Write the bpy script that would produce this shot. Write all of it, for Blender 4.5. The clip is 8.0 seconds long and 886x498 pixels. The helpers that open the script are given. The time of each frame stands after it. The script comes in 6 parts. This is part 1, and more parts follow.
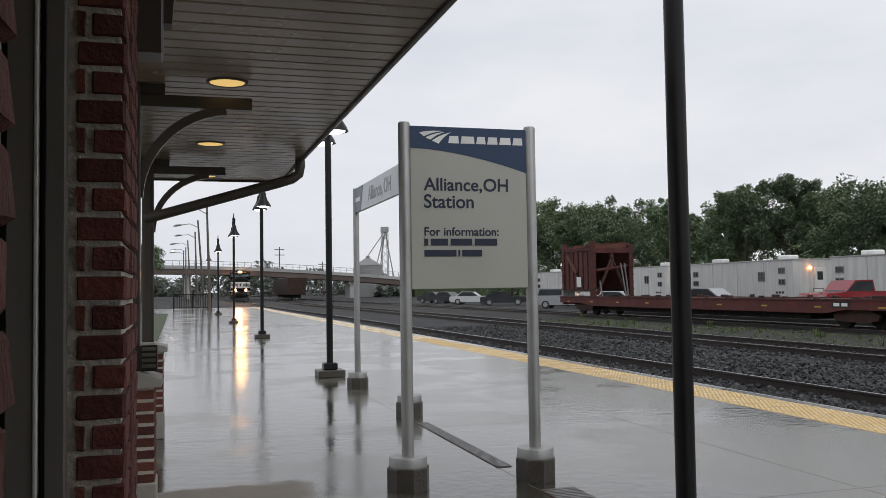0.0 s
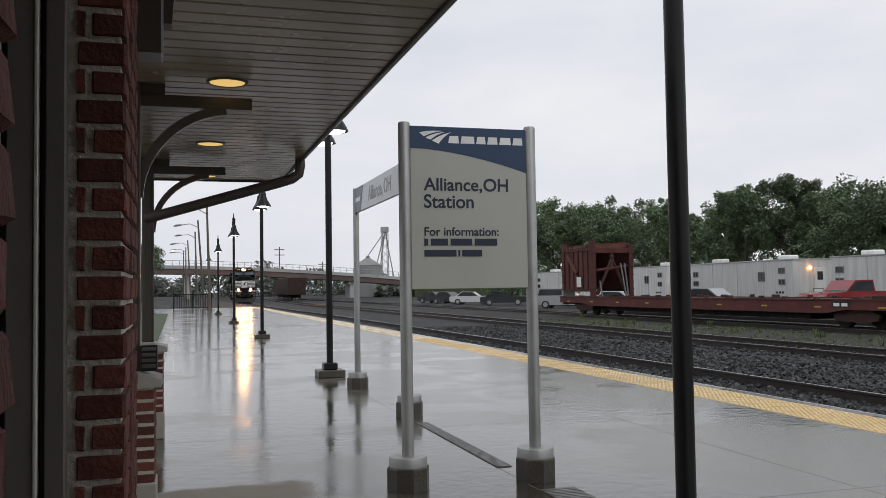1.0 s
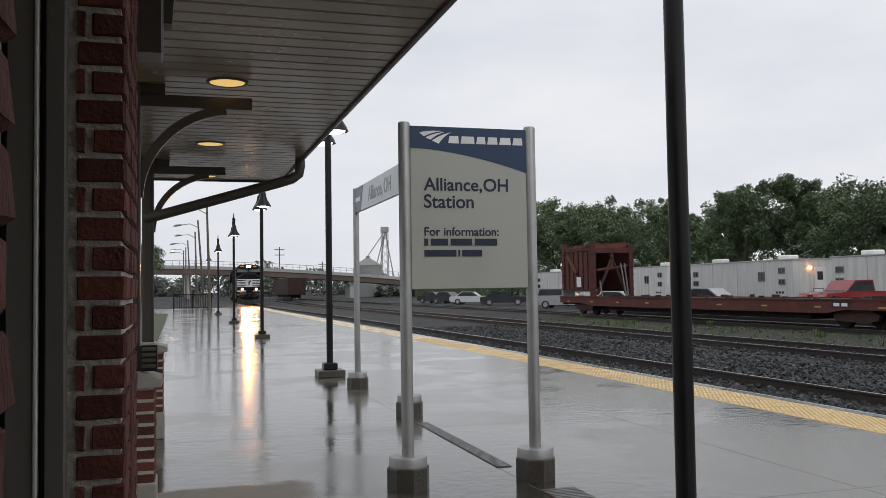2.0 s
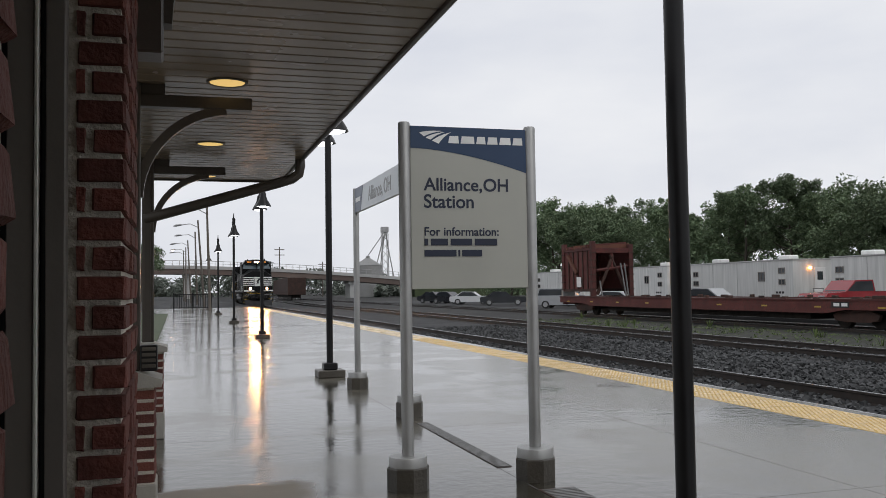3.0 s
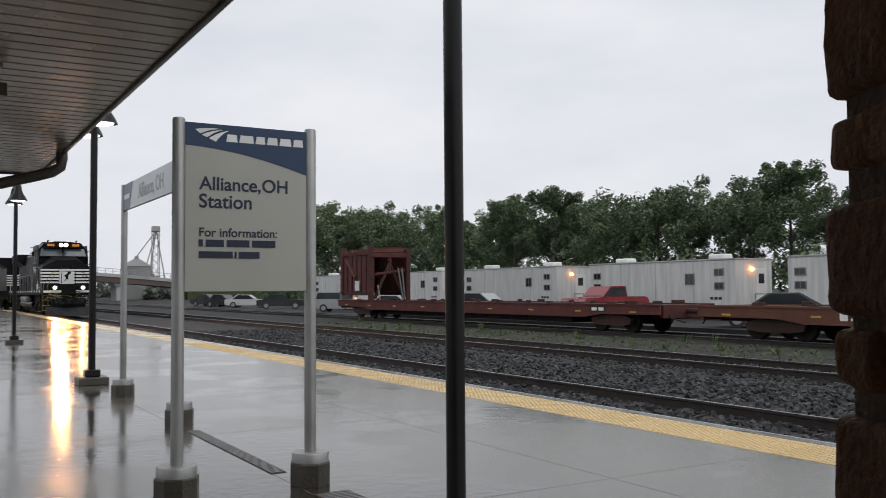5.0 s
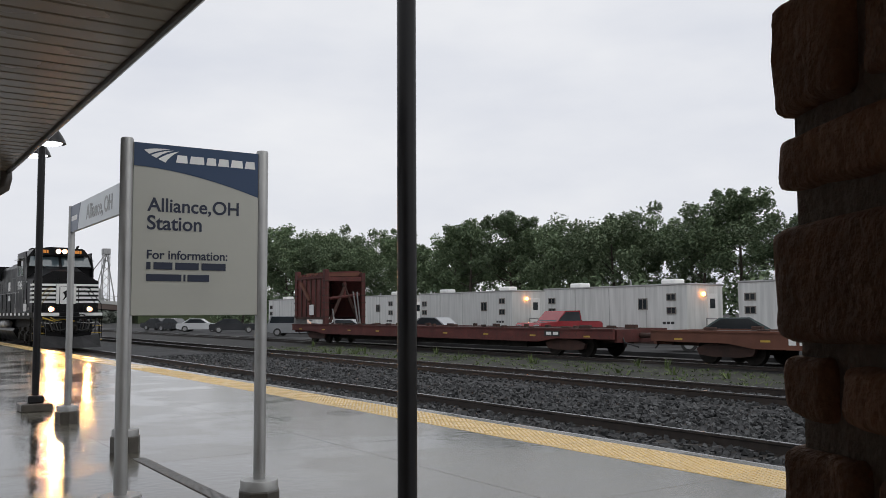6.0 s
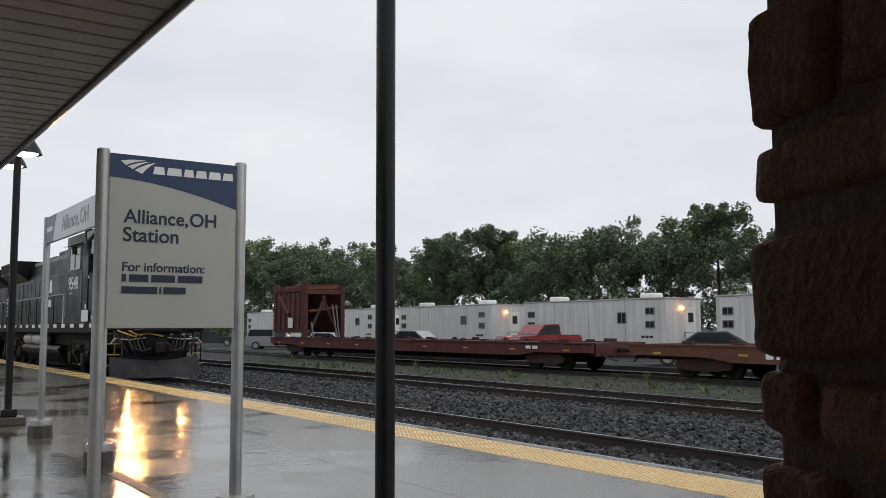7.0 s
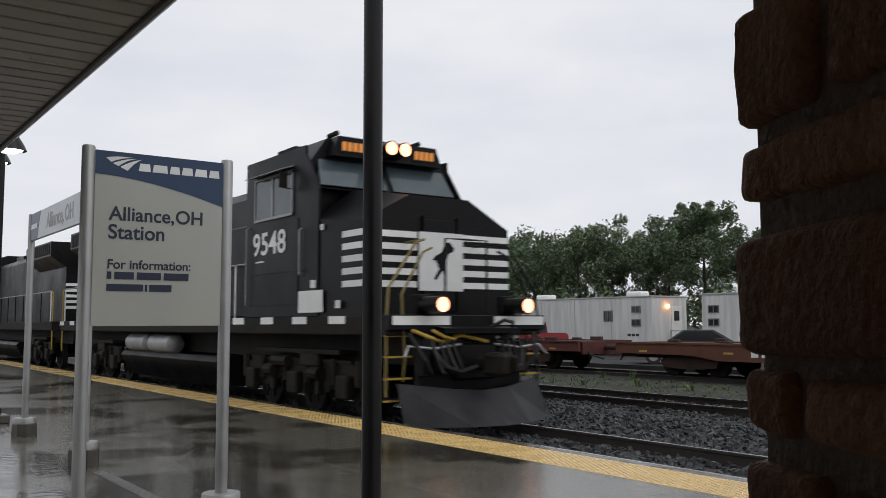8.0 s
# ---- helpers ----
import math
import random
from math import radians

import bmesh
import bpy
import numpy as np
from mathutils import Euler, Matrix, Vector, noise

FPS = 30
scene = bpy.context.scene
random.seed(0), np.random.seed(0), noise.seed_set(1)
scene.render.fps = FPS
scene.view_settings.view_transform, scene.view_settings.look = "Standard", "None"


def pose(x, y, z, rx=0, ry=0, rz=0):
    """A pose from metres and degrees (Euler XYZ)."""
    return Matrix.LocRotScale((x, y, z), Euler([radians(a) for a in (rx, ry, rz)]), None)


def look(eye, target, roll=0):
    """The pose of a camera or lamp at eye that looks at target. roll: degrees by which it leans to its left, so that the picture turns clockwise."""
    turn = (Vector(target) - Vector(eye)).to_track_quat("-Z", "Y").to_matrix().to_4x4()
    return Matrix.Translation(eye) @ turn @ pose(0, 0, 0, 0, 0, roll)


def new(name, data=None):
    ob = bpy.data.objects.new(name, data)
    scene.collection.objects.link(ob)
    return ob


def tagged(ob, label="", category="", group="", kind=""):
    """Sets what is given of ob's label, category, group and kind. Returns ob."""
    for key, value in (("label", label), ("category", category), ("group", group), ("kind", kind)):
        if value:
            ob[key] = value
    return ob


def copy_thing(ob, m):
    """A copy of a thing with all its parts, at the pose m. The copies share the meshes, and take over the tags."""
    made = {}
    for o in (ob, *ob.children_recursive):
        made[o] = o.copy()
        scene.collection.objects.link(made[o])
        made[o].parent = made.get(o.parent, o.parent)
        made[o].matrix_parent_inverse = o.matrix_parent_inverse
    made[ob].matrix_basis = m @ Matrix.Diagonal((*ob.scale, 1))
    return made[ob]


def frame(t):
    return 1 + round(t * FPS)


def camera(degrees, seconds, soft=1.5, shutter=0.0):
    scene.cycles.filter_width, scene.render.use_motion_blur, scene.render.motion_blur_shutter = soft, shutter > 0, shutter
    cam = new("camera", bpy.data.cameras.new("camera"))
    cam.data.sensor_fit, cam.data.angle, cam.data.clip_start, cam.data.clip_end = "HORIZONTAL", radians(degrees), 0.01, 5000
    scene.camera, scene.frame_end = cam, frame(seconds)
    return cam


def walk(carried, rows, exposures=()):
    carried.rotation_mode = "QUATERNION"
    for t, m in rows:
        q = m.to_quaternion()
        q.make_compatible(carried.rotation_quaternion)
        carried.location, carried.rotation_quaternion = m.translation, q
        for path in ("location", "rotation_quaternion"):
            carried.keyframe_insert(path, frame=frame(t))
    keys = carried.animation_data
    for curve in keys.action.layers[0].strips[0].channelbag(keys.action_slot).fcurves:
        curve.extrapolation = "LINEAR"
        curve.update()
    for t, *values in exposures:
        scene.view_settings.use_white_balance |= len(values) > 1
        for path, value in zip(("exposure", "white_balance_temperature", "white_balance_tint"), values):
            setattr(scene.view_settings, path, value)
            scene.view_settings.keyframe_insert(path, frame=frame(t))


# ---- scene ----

# ------------------------------------------------------------ camera and walk
cam = camera(52.9, 8.0, soft=0.75, shutter=0.2)
BASE_YAW, EYE_Z = -16.6, 1.38
TURNS = [
    (0.0, 0.0, 2.55, 0.85), (3.7, 0.0, 2.55, 0.85), (4.0, -0.14, 2.57, 0.82),
    (4.1, -0.75, 2.57, 0.78), (4.2, -1.65, 2.57, 0.74), (4.3, -2.98, 2.57, 0.67), (4.4, -4.75, 2.56, 0.60),
    (4.5, -6.68, 2.56, 0.54), (4.6, -8.70, 2.57, 0.51), (4.7, -10.55, 2.58, 0.48), (4.8, -12.00, 2.60, 0.46),
    (4.9, -13.25, 2.61, 0.44), (5.0, -14.18, 2.62, 0.42), (5.2, -15.72, 2.66, 0.40), (5.5, -16.62, 3.10, 0.36),
    (5.9, -16.98, 3.98, 0.31), (6.3, -17.16, 4.54, 0.26), (6.5, -17.36, 4.72, 0.24), (7.0, -18.34, 5.01, 0.18),
    (7.5, -19.10, 4.97, 0.15), (8.0, -19.18, 4.88, 0.13),
]
DRIFT = (0.05, 0.036)


def drifted(t):
    """The share of the small drift towards the pillar that is done by t."""
    u = min(1.0, max(0.0, (t - 4.9) / 1.7))
    return u * u * (3 - 2 * u)


walk(cam, [(t, pose(DRIFT[0] * drifted(t), DRIFT[1] * drifted(t), EYE_Z, 90 + pitch, roll, BASE_YAW + yaw)) for t, yaw, pitch, roll in TURNS])

# ------------------------------------------------------------ world, sun, exposure
SUN_EL, SUN_ROT = radians(48), radians(150)
world = bpy.data.worlds.new("overcast_sky")
scene.world = world
world.use_nodes = True
wn, wl = world.node_tree.nodes, world.node_tree.links
wn.clear()
w_out = wn.new("ShaderNodeOutputWorld")
w_bg = wn.new("ShaderNodeBackground")
w_sky = wn.new("ShaderNodeTexSky")
w_sky.sky_type, w_sky.sun_disc = "NISHITA", False
w_sky.sun_elevation, w_sky.sun_rotation = SUN_EL, SUN_ROT
w_sky.dust_density = 4.0
w_hsv = wn.new("ShaderNodeHueSaturation")
w_hsv.inputs["Saturation"].default_value = 0.25
w_co = wn.new("ShaderNodeTexCoord")
w_map = wn.new("ShaderNodeMapping")
w_map.inputs["Scale"].default_value = (1.6, 1.6, 4.5)
w_noise = wn.new("ShaderNodeTexNoise")
w_noise.inputs["Scale"].default_value, w_noise.inputs["Detail"].default_value = 2.2, 6.0
w_ramp = wn.new("ShaderNodeValToRGB")
w_ramp.color_ramp.elements[0].position, w_ramp.color_ramp.elements[0].color = 0.25, (7.2, 7.5, 8.3, 1)
w_ramp.color_ramp.elements[1].position, w_ramp.color_ramp.elements[1].color = 0.75, (9.2, 9.3, 9.6, 1)
w_mix = wn.new("ShaderNodeMixRGB")
w_mix.inputs["Fac"].default_value = 0.9
w_bg.inputs["Strength"].default_value = 0.1
wl.new(w_sky.outputs["Color"], w_hsv.inputs["Color"])
wl.new(w_co.outputs["Generated"], w_map.inputs["Vector"])
wl.new(w_map.outputs["Vector"], w_noise.inputs["Vector"])
wl.new(w_noise.outputs["Fac"], w_ramp.inputs["Fac"])
wl.new(w_hsv.outputs["Color"], w_mix.inputs["Color1"])
wl.new(w_ramp.outputs["Color"], w_mix.inputs["Color2"])
wl.new(w_mix.outputs["Color"], w_bg.inputs["Color"])
wl.new(w_bg.outputs["Background"], w_out.inputs["Surface"])

sun_data = bpy.data.lights.new("sun", "SUN")
sun_data.energy, sun_data.angle, sun_data.color = 0.5, radians(30), (1.0, 0.98, 0.95)
sun = new("sun", sun_data)
sun.matrix_world = look((30 * math.sin(SUN_ROT), 30 * math.cos(SUN_ROT), 33), (0, 0, 0))
scene.view_settings.exposure = 0.0


# ------------------------------------------------------------ materials
def node_mat(name):
    m = bpy.data.materials.new(name)
    m.use_nodes = True
    return m, m.node_tree.nodes, m.node_tree.links, m.node_tree.nodes["Principled BSDF"]


def surf(name, c1, c2, rough=0.6, rough2=None, metal=0.0, big=1.5, fine=25.0, bump=0.15, spread=0.12, fleck=None,
         stretch=(1, 1, 1), coat=0.0, spec=0.5, island=False):
    """A surface with two scales of variation in colour, gloss and relief; each object differs a little."""
    m, n, l, b = node_mat(name)
    co = n.new("ShaderNodeTexCoord")
    mp = n.new("ShaderNodeMapping")
    mp.inputs["Scale"].default_value = stretch
    l.new(co.outputs["Object"], mp.inputs["Vector"])
    rnd = n.new("ShaderNodeObjectInfo")
    add = n.new("ShaderNodeVectorMath")
    add.operation = "MULTIPLY_ADD"
    add.inputs[1].default_value = (1, 1, 1)
    l.new(mp.outputs["Vector"], add.inputs[0])
    scl = n.new("ShaderNodeMath")
    scl.operation = "MULTIPLY"
    scl.inputs[1].default_value = 37.0
    l.new(rnd.outputs["Random"], scl.inputs[0])
    l.new(scl.outputs[0], add.inputs[2])
    n1 = n.new("ShaderNodeTexNoise")
    n1.inputs["Scale"].default_value, n1.inputs["Detail"].default_value = big, 5
    n2 = n.new("ShaderNodeTexNoise")
    n2.inputs["Scale"].default_value, n2.inputs["Detail"].default_value = fine, 6
    l.new(add.outputs[0], n1.inputs["Vector"])
    l.new(add.outputs[0], n2.inputs["Vector"])
    r1 = n.new("ShaderNodeMapRange")
    r1.inputs["From Min"].default_value, r1.inputs["From Max"].default_value = 0.3, 0.7
    l.new(n1.outputs["Fac"], r1.inputs["Value"])
    mix = n.new("ShaderNodeMixRGB")
    mix.inputs["Color1"].default_value, mix.inputs["Color2"].default_value = (*c1, 1), (*c2, 1)
    l.new(r1.outputs[0], mix.inputs["Fac"])
    last = mix.outputs["Color"]
    if fleck:
        r3 = n.new("ShaderNodeMapRange")
        r3.inputs["From Min"].default_value, r3.inputs["From Max"].default_value = 0.55, 0.66
        l.new(n2.outputs["Fac"], r3.inputs["Value"])
        m3 = n.new("ShaderNodeMixRGB")
        m3.inputs["Color2"].default_value = (*fleck, 1)
        l.new(r3.outputs[0], m3.inputs["Fac"])
        l.new(last, m3.inputs["Color1"])
        last = m3.outputs["Color"]
    hs = n.new("ShaderNodeHueSaturation")
    v = n.new("ShaderNodeMapRange")
    v.inputs["To Min"].default_value, v.inputs["To Max"].default_value = 1 - spread, 1 + spread
    if island:
        geo = n.new("ShaderNodeNewGeometry")
        l.new(geo.outputs["Random Per Island"], v.inputs["Value"])
    else:
        l.new(rnd.outputs["Random"], v.inputs["Value"])
    l.new(v.outputs[0], hs.inputs["Value"])
    l.new(last, hs.inputs["Color"])
    l.new(hs.outputs["Color"], b.inputs["Base Color"])
    rr = n.new("ShaderNodeMapRange")
    rr.inputs["To Min"].default_value = rough
    rr.inputs["To Max"].default_value = rough if rough2 is None else rough2
    l.new(r1.outputs[0], rr.inputs["Value"])
    l.new(rr.outputs[0], b.inputs["Roughness"])
    b.inputs["Metallic"].default_value = metal
    b.inputs["Coat Weight"].default_value = coat
    b.inputs["Specular IOR Level"].default_value = spec
    if bump:
        bp = n.new("ShaderNodeBump")
        bp.inputs["Strength"].default_value, bp.inputs["Distance"].default_value = bump, 0.02
        l.new(n2.outputs["Fac"], bp.inputs["Height"])
        l.new(bp.outputs["Normal"], b.inputs["Normal"])
    return m


def glow(name, color, strength, base=0.15):
    m, n, l, b = node_mat(name)
    b.inputs["Base Color"].default_value = (*[base * q for q in color], 1)
    b.inputs["Specular IOR Level"].default_value = 0.5 if base > 0.1 else 0.0
    b.inputs["Emission Color"].default_value = (*color, 1)
    b.inputs["Emission Strength"].default_value = strength
    return m


def wet_concrete(name):
    """Rain-wet platform: pale concrete with puddles that mirror and rougher dry-looking islands."""
    m, n, l, b = node_mat(name)
    co = n.new("ShaderNodeNewGeometry")
    big = n.new("ShaderNodeTexNoise")
    big.inputs["Scale"].default_value, big.inputs["Detail"].default_value = 0.55, 6
    mid = n.new("ShaderNodeTexNoise")
    mid.inputs["Scale"].default_value, mid.inputs["Detail"].default_value = 3.2, 7
    fine = n.new("ShaderNodeTexNoise")
    fine.inputs["Scale"].default_value, fine.inputs["Detail"].default_value = 60, 4
    wave = n.new("ShaderNodeTexNoise")
    wave.inputs["Scale"].default_value, wave.inputs["Detail"].default_value = 9.0, 6
    for q in (big, mid, fine, wave):
        l.new(co.outputs["Position"], q.inputs["Vector"])
    puddle = n.new("ShaderNodeMapRange")
    puddle.inputs["From Min"].default_value, puddle.inputs["From Max"].default_value = 0.46, 0.54
    where = n.new("ShaderNodeSeparateXYZ")
    l.new(co.outputs["Position"], where.inputs[0])
    fall = n.new("ShaderNodeMapRange")
    fall.inputs["From Min"].default_value, fall.inputs["From Max"].default_value = 0.0, 5.5
    fall.inputs["To Min"].default_value, fall.inputs["To Max"].default_value = 0.07, -0.07
    l.new(where.outputs["X"], fall.inputs["Value"])
    pool = n.new("ShaderNodeMath")
    l.new(big.outputs["Fac"], pool.inputs[0])
    l.new(fall.outputs[0], pool.inputs[1])
    l.new(pool.outputs[0], puddle.inputs["Value"])
    c = n.new("ShaderNodeMixRGB")
    c.inputs["Color1"].default_value, c.inputs["Color2"].default_value = (0.098, 0.090, 0.070, 1), (0.042, 0.038, 0.028, 1)
    l.new(puddle.outputs[0], c.inputs["Fac"])
    c2 = n.new("ShaderNodeMixRGB")
    c2.blend_type, c2.inputs["Fac"].default_value = "OVERLAY", 0.7
    l.new(c.outputs["Color"], c2.inputs["Color1"])
    l.new(mid.outputs["Fac"], c2.inputs["Color2"])
    # drier patch sheltered by the canopy, with a ragged edge
    sep = n.new("ShaderNodeSeparateXYZ")
    l.new(co.outputs["Position"], sep.inputs[0])
    edge = []
    for axis, near, far in (("X", 0.95, 0.75), ("Y", 6.62, 6.50)):
        warp = n.new("ShaderNodeMath")
        warp.operation = "MULTIPLY_ADD"
        warp.inputs[1].default_value = 0.9 if axis == "X" else 0.35
        l.new((big if axis == "X" else mid).outputs["Fac"], warp.inputs[0])
        l.new(sep.outputs[axis], warp.inputs[2])
        mr = n.new("ShaderNodeMapRange")
        off = 0.45 if axis == "X" else 0.17
        mr.inputs["From Min"].default_value, mr.inputs["From Max"].default_value = near + off, far + off
        l.new(warp.outputs[0], mr.inputs["Value"])
        edge.append(mr)
    dry = n.new("ShaderNodeMath")
    dry.operation = "MULTIPLY"
    l.new(edge[0].outputs[0], dry.inputs[0])
    l.new(edge[1].outputs[0], dry.inputs[1])
    c3 = n.new("ShaderNodeMixRGB")
    c3.inputs["Color2"].default_value = (0.17, 0.145, 0.11, 1)
    l.new(dry.outputs[0], c3.inputs["Fac"])
    l.new(c2.outputs["Color"], c3.inputs["Color1"])
    l.new(c3.outputs["Color"], b.inputs["Base Color"])
    wet = n.new("ShaderNodeMapRange")
    wet.inputs["To Min"].default_value, wet.inputs["To Max"].default_value = 0.04, 0.0
    l.new(dry.outputs[0], wet.inputs["Value"])
    l.new(wet.outputs[0], b.inputs["Coat Weight"])
    r = n.new("ShaderNodeMapRange")
    r.inputs["To Min"].default_value, r.inputs["To Max"].default_value = 0.155, 0.035
    l.new(puddle.outputs[0], r.inputs["Value"])
    radd = n.new("ShaderNodeMath")
    radd.operation = "MULTIPLY_ADD"
    radd.inputs[1].default_value = 0.10
    l.new(mid.outputs["Fac"], radd.inputs[0])
    l.new(r.outputs[0], radd.inputs[2])
    rdry = n.new("ShaderNodeMath")
    rdry.operation = "MULTIPLY_ADD"
    rdry.inputs[1].default_value = 0.5
    l.new(dry.outputs[0], rdry.inputs[0])
    l.new(radd.outputs[0], rdry.inputs[2])
    l.new(rdry.outputs[0], b.inputs["Roughness"])
    # past the drain line the slabs fall towards the track and carry a fuller film of water
    film = n.new("ShaderNodeMapRange")
    film.inputs["From Min"].default_value, film.inputs["From Max"].default_value = 2.30, 2.50
    film.inputs["To Min"].default_value, film.inputs["To Max"].default_value = 0.40, 0.60
    l.new(where.outputs["X"], film.inputs["Value"])
    l.new(film.outputs[0], b.inputs["Specular IOR Level"])
    b.inputs["Coat Roughness"].default_value = 0.06
    b1 = n.new("ShaderNodeBump")
    b1.inputs["Distance"].default_value = 0.015
    rip = n.new("ShaderNodeMapRange")
    rip.inputs["To Min"].default_value, rip.inputs["To Max"].default_value = 0.06, 0.20
    l.new(puddle.outputs[0], rip.inputs["Value"])
    l.new(rip.outputs[0], b1.inputs["Strength"])
    l.new(wave.outputs["Fac"], b1.inputs["Height"])
    b2 = n.new("ShaderNodeBump")
    b2.inputs["Strength"].default_value, b2.inputs["Distance"].default_value = 0.10, 0.004
    l.new(fine.outputs["Fac"], b2.inputs["Height"])
    l.new(b1.outputs["Normal"], b2.inputs["Normal"])
    l.new(b2.outputs["Normal"], b.inputs["Normal"])
    l.new(b1.outputs["Normal"], b.inputs["Coat Normal"])
    return m


M_CONC = wet_concrete("wet_concrete")
M_CONC_DARK = surf("damp_concrete", (0.036, 0.031, 0.024), (0.065, 0.057, 0.045), 0.5, 0.3, big=4, fine=40, bump=0.3)
M_CONC_CAP = surf("cast_stone", (0.30, 0.285, 0.25), (0.38, 0.36, 0.32), 0.7, big=5, fine=60, bump=0.2)
M_TACTILE = surf("tactile_yellow", (0.56, 0.37, 0.12), (0.66, 0.46, 0.18), 0.35, 0.2, big=3, fine=30, bump=0.1)
M_GROUND = surf("gravel_ground", (0.03, 0.03, 0.03), (0.052, 0.051, 0.049), 0.85, big=0.15, fine=9, bump=0.9,
                fleck=(0.075, 0.074, 0.071), spread=0, spec=0.15)
M_BALLAST = surf("ballast_bed", (0.022, 0.023, 0.025), (0.045, 0.045, 0.045), 0.8, big=0.8, fine=11, bump=1.0,
                 fleck=(0.09, 0.09, 0.092), spread=0, spec=0.2)
M_GRASS = surf("grass", (0.032, 0.052, 0.018), (0.06, 0.075, 0.032), 0.8, big=0.6, fine=14, bump=0.4)
M_VERGE = surf("gravelly_verge", (0.03, 0.032, 0.024), (0.05, 0.05, 0.042), 0.85, big=0.5, fine=12, bump=0.8, fleck=(0.075, 0.075, 0.07), spec=0.2)
M_RAIL = surf("rusted_rail", (0.022, 0.017, 0.015), (0.04, 0.03, 0.024), 0.6, metal=0.2, big=6, fine=40)
M_RAILTOP = surf("polished_rail_head", (0.35, 0.35, 0.36), (0.5, 0.5, 0.5), 0.25, metal=1.0, big=2, fine=30, bump=0.02)
M_TIE = surf("creosoted_timber", (0.022, 0.019, 0.016), (0.05, 0.042, 0.034), 0.8, big=3, fine=22, bump=0.6,
             stretch=(1, 6, 6))
M_BRICK = surf("red_brick", (0.09, 0.026, 0.019), (0.15, 0.043, 0.03), 0.8, big=9, fine=70, bump=0.5, spread=0.3)
M_BRICKBROWN = surf("tumbled_brown_brick", (0.15, 0.075, 0.04), (0.26, 0.13, 0.068), 0.85, big=12, fine=90, bump=0.7, spread=0.3)
M_MORTAR_OLD = surf("old_brown_mortar", (0.19, 0.155, 0.12), (0.27, 0.22, 0.175), 0.9, big=10, fine=80, bump=0.6)
M_IRON = surf("cast_iron_grating", (0.11, 0.11, 0.106), (0.18, 0.176, 0.168), 0.45, metal=0.3, big=6, fine=40)
M_MORTAR = surf("mortar", (0.55, 0.52, 0.45), (0.66, 0.62, 0.54), 0.9, big=10, fine=80, bump=0.6)
M_BLACK = surf("black_enamel", (0.006, 0.006, 0.007), (0.011, 0.0105, 0.0105), 0.3, 0.42, big=3, fine=30, bump=0.03, spec=0.25)
M_BRONZE = surf("bronze_painted_steel", (0.066, 0.056, 0.047), (0.09, 0.077, 0.064), 0.28, 0.38, big=3, fine=40, bump=0.05)
M_FRAMEGREY = surf("taupe_frame_paint", (0.16, 0.145, 0.125), (0.19, 0.17, 0.15), 0.5, big=3, fine=40, bump=0.05)
M_WHITE_STRIP = surf("pale_sealant", (0.62, 0.60, 0.55), (0.7, 0.68, 0.62), 0.6, big=8, fine=40)
M_SOFFIT = surf("soffit_paint", (0.29, 0.235, 0.18), (0.335, 0.275, 0.21), 0.20, 0.30, big=1.2, fine=30, bump=0.03, spread=0.16, island=True)
M_GALV = surf("satin_grey_metal", (0.27, 0.27, 0.262), (0.35, 0.35, 0.342), 0.38, 0.5, metal=0.55, big=4, fine=50, bump=0.04)
M_SIGN = surf("sign_cream", (0.365, 0.365, 0.325), (0.40, 0.40, 0.355), 0.4, big=2, fine=30, bump=0.02)
M_SIGNBLUE = surf("sign_blue", (0.010, 0.034, 0.088), (0.014, 0.042, 0.10), 0.35, big=2, fine=30, bump=0.02)
M_SIGNLIGHT = surf("sign_pale_grey", (0.55, 0.58, 0.60), (0.62, 0.65, 0.66), 0.4, big=2, fine=30, bump=0.02)
M_INK = surf("navy_lettering", (0.007, 0.013, 0.035), (0.009, 0.016, 0.042), 0.4, bump=0)
M_WHITEPAINT = surf("white_paint", (0.72, 0.72, 0.70), (0.80, 0.80, 0.78), 0.45, big=3, fine=30, bump=0.05)
M_LOCO = surf("black_locomotive_paint", (0.0045, 0.0045, 0.005), (0.009, 0.009, 0.0095), 0.28, 0.45, big=1.2, fine=18, bump=0.04,
              fleck=(0.012, 0.0118, 0.0115), spread=0.02, spec=0.13)
M_LOCOUNDER = surf("grimy_running_gear", (0.009, 0.008, 0.007), (0.03, 0.027, 0.023), 0.6, 0.75, big=3, fine=25, bump=0.3, spec=0.12)
M_GREYTANK = surf("grey_metal_tank", (0.26, 0.26, 0.26), (0.36, 0.36, 0.36), 0.45, metal=0.4, big=3, fine=30)
M_HOSE = surf("dusty_grey_hose", (0.028, 0.025, 0.021), (0.055, 0.049, 0.041), 0.7, big=6, fine=40)
M_PLOW = surf("worn_plow_paint", (0.012, 0.012, 0.0125), (0.027, 0.027, 0.028), 0.6, big=2.5, fine=20, bump=0.15, spec=0.25)
M_RAILYELLOW = surf("worn_yellow_rail", (0.16, 0.12, 0.03), (0.24, 0.18, 0.05), 0.5, big=5, fine=40)
M_YELLOW = surf("safety_yellow", (0.40, 0.26, 0.03), (0.50, 0.34, 0.05), 0.5, big=5, fine=40)
M_RUST = surf("rust_red_paint", (0.068, 0.0145, 0.012), (0.115, 0.026, 0.021), 0.75, big=1.5, fine=16, bump=0.4,
              fleck=(0.055, 0.022, 0.016), spread=0.2)
M_RUSTDARK = surf("dark_rust", (0.03, 0.016, 0.012), (0.065, 0.028, 0.019), 0.8, big=2, fine=18, bump=0.5, spread=0.25)
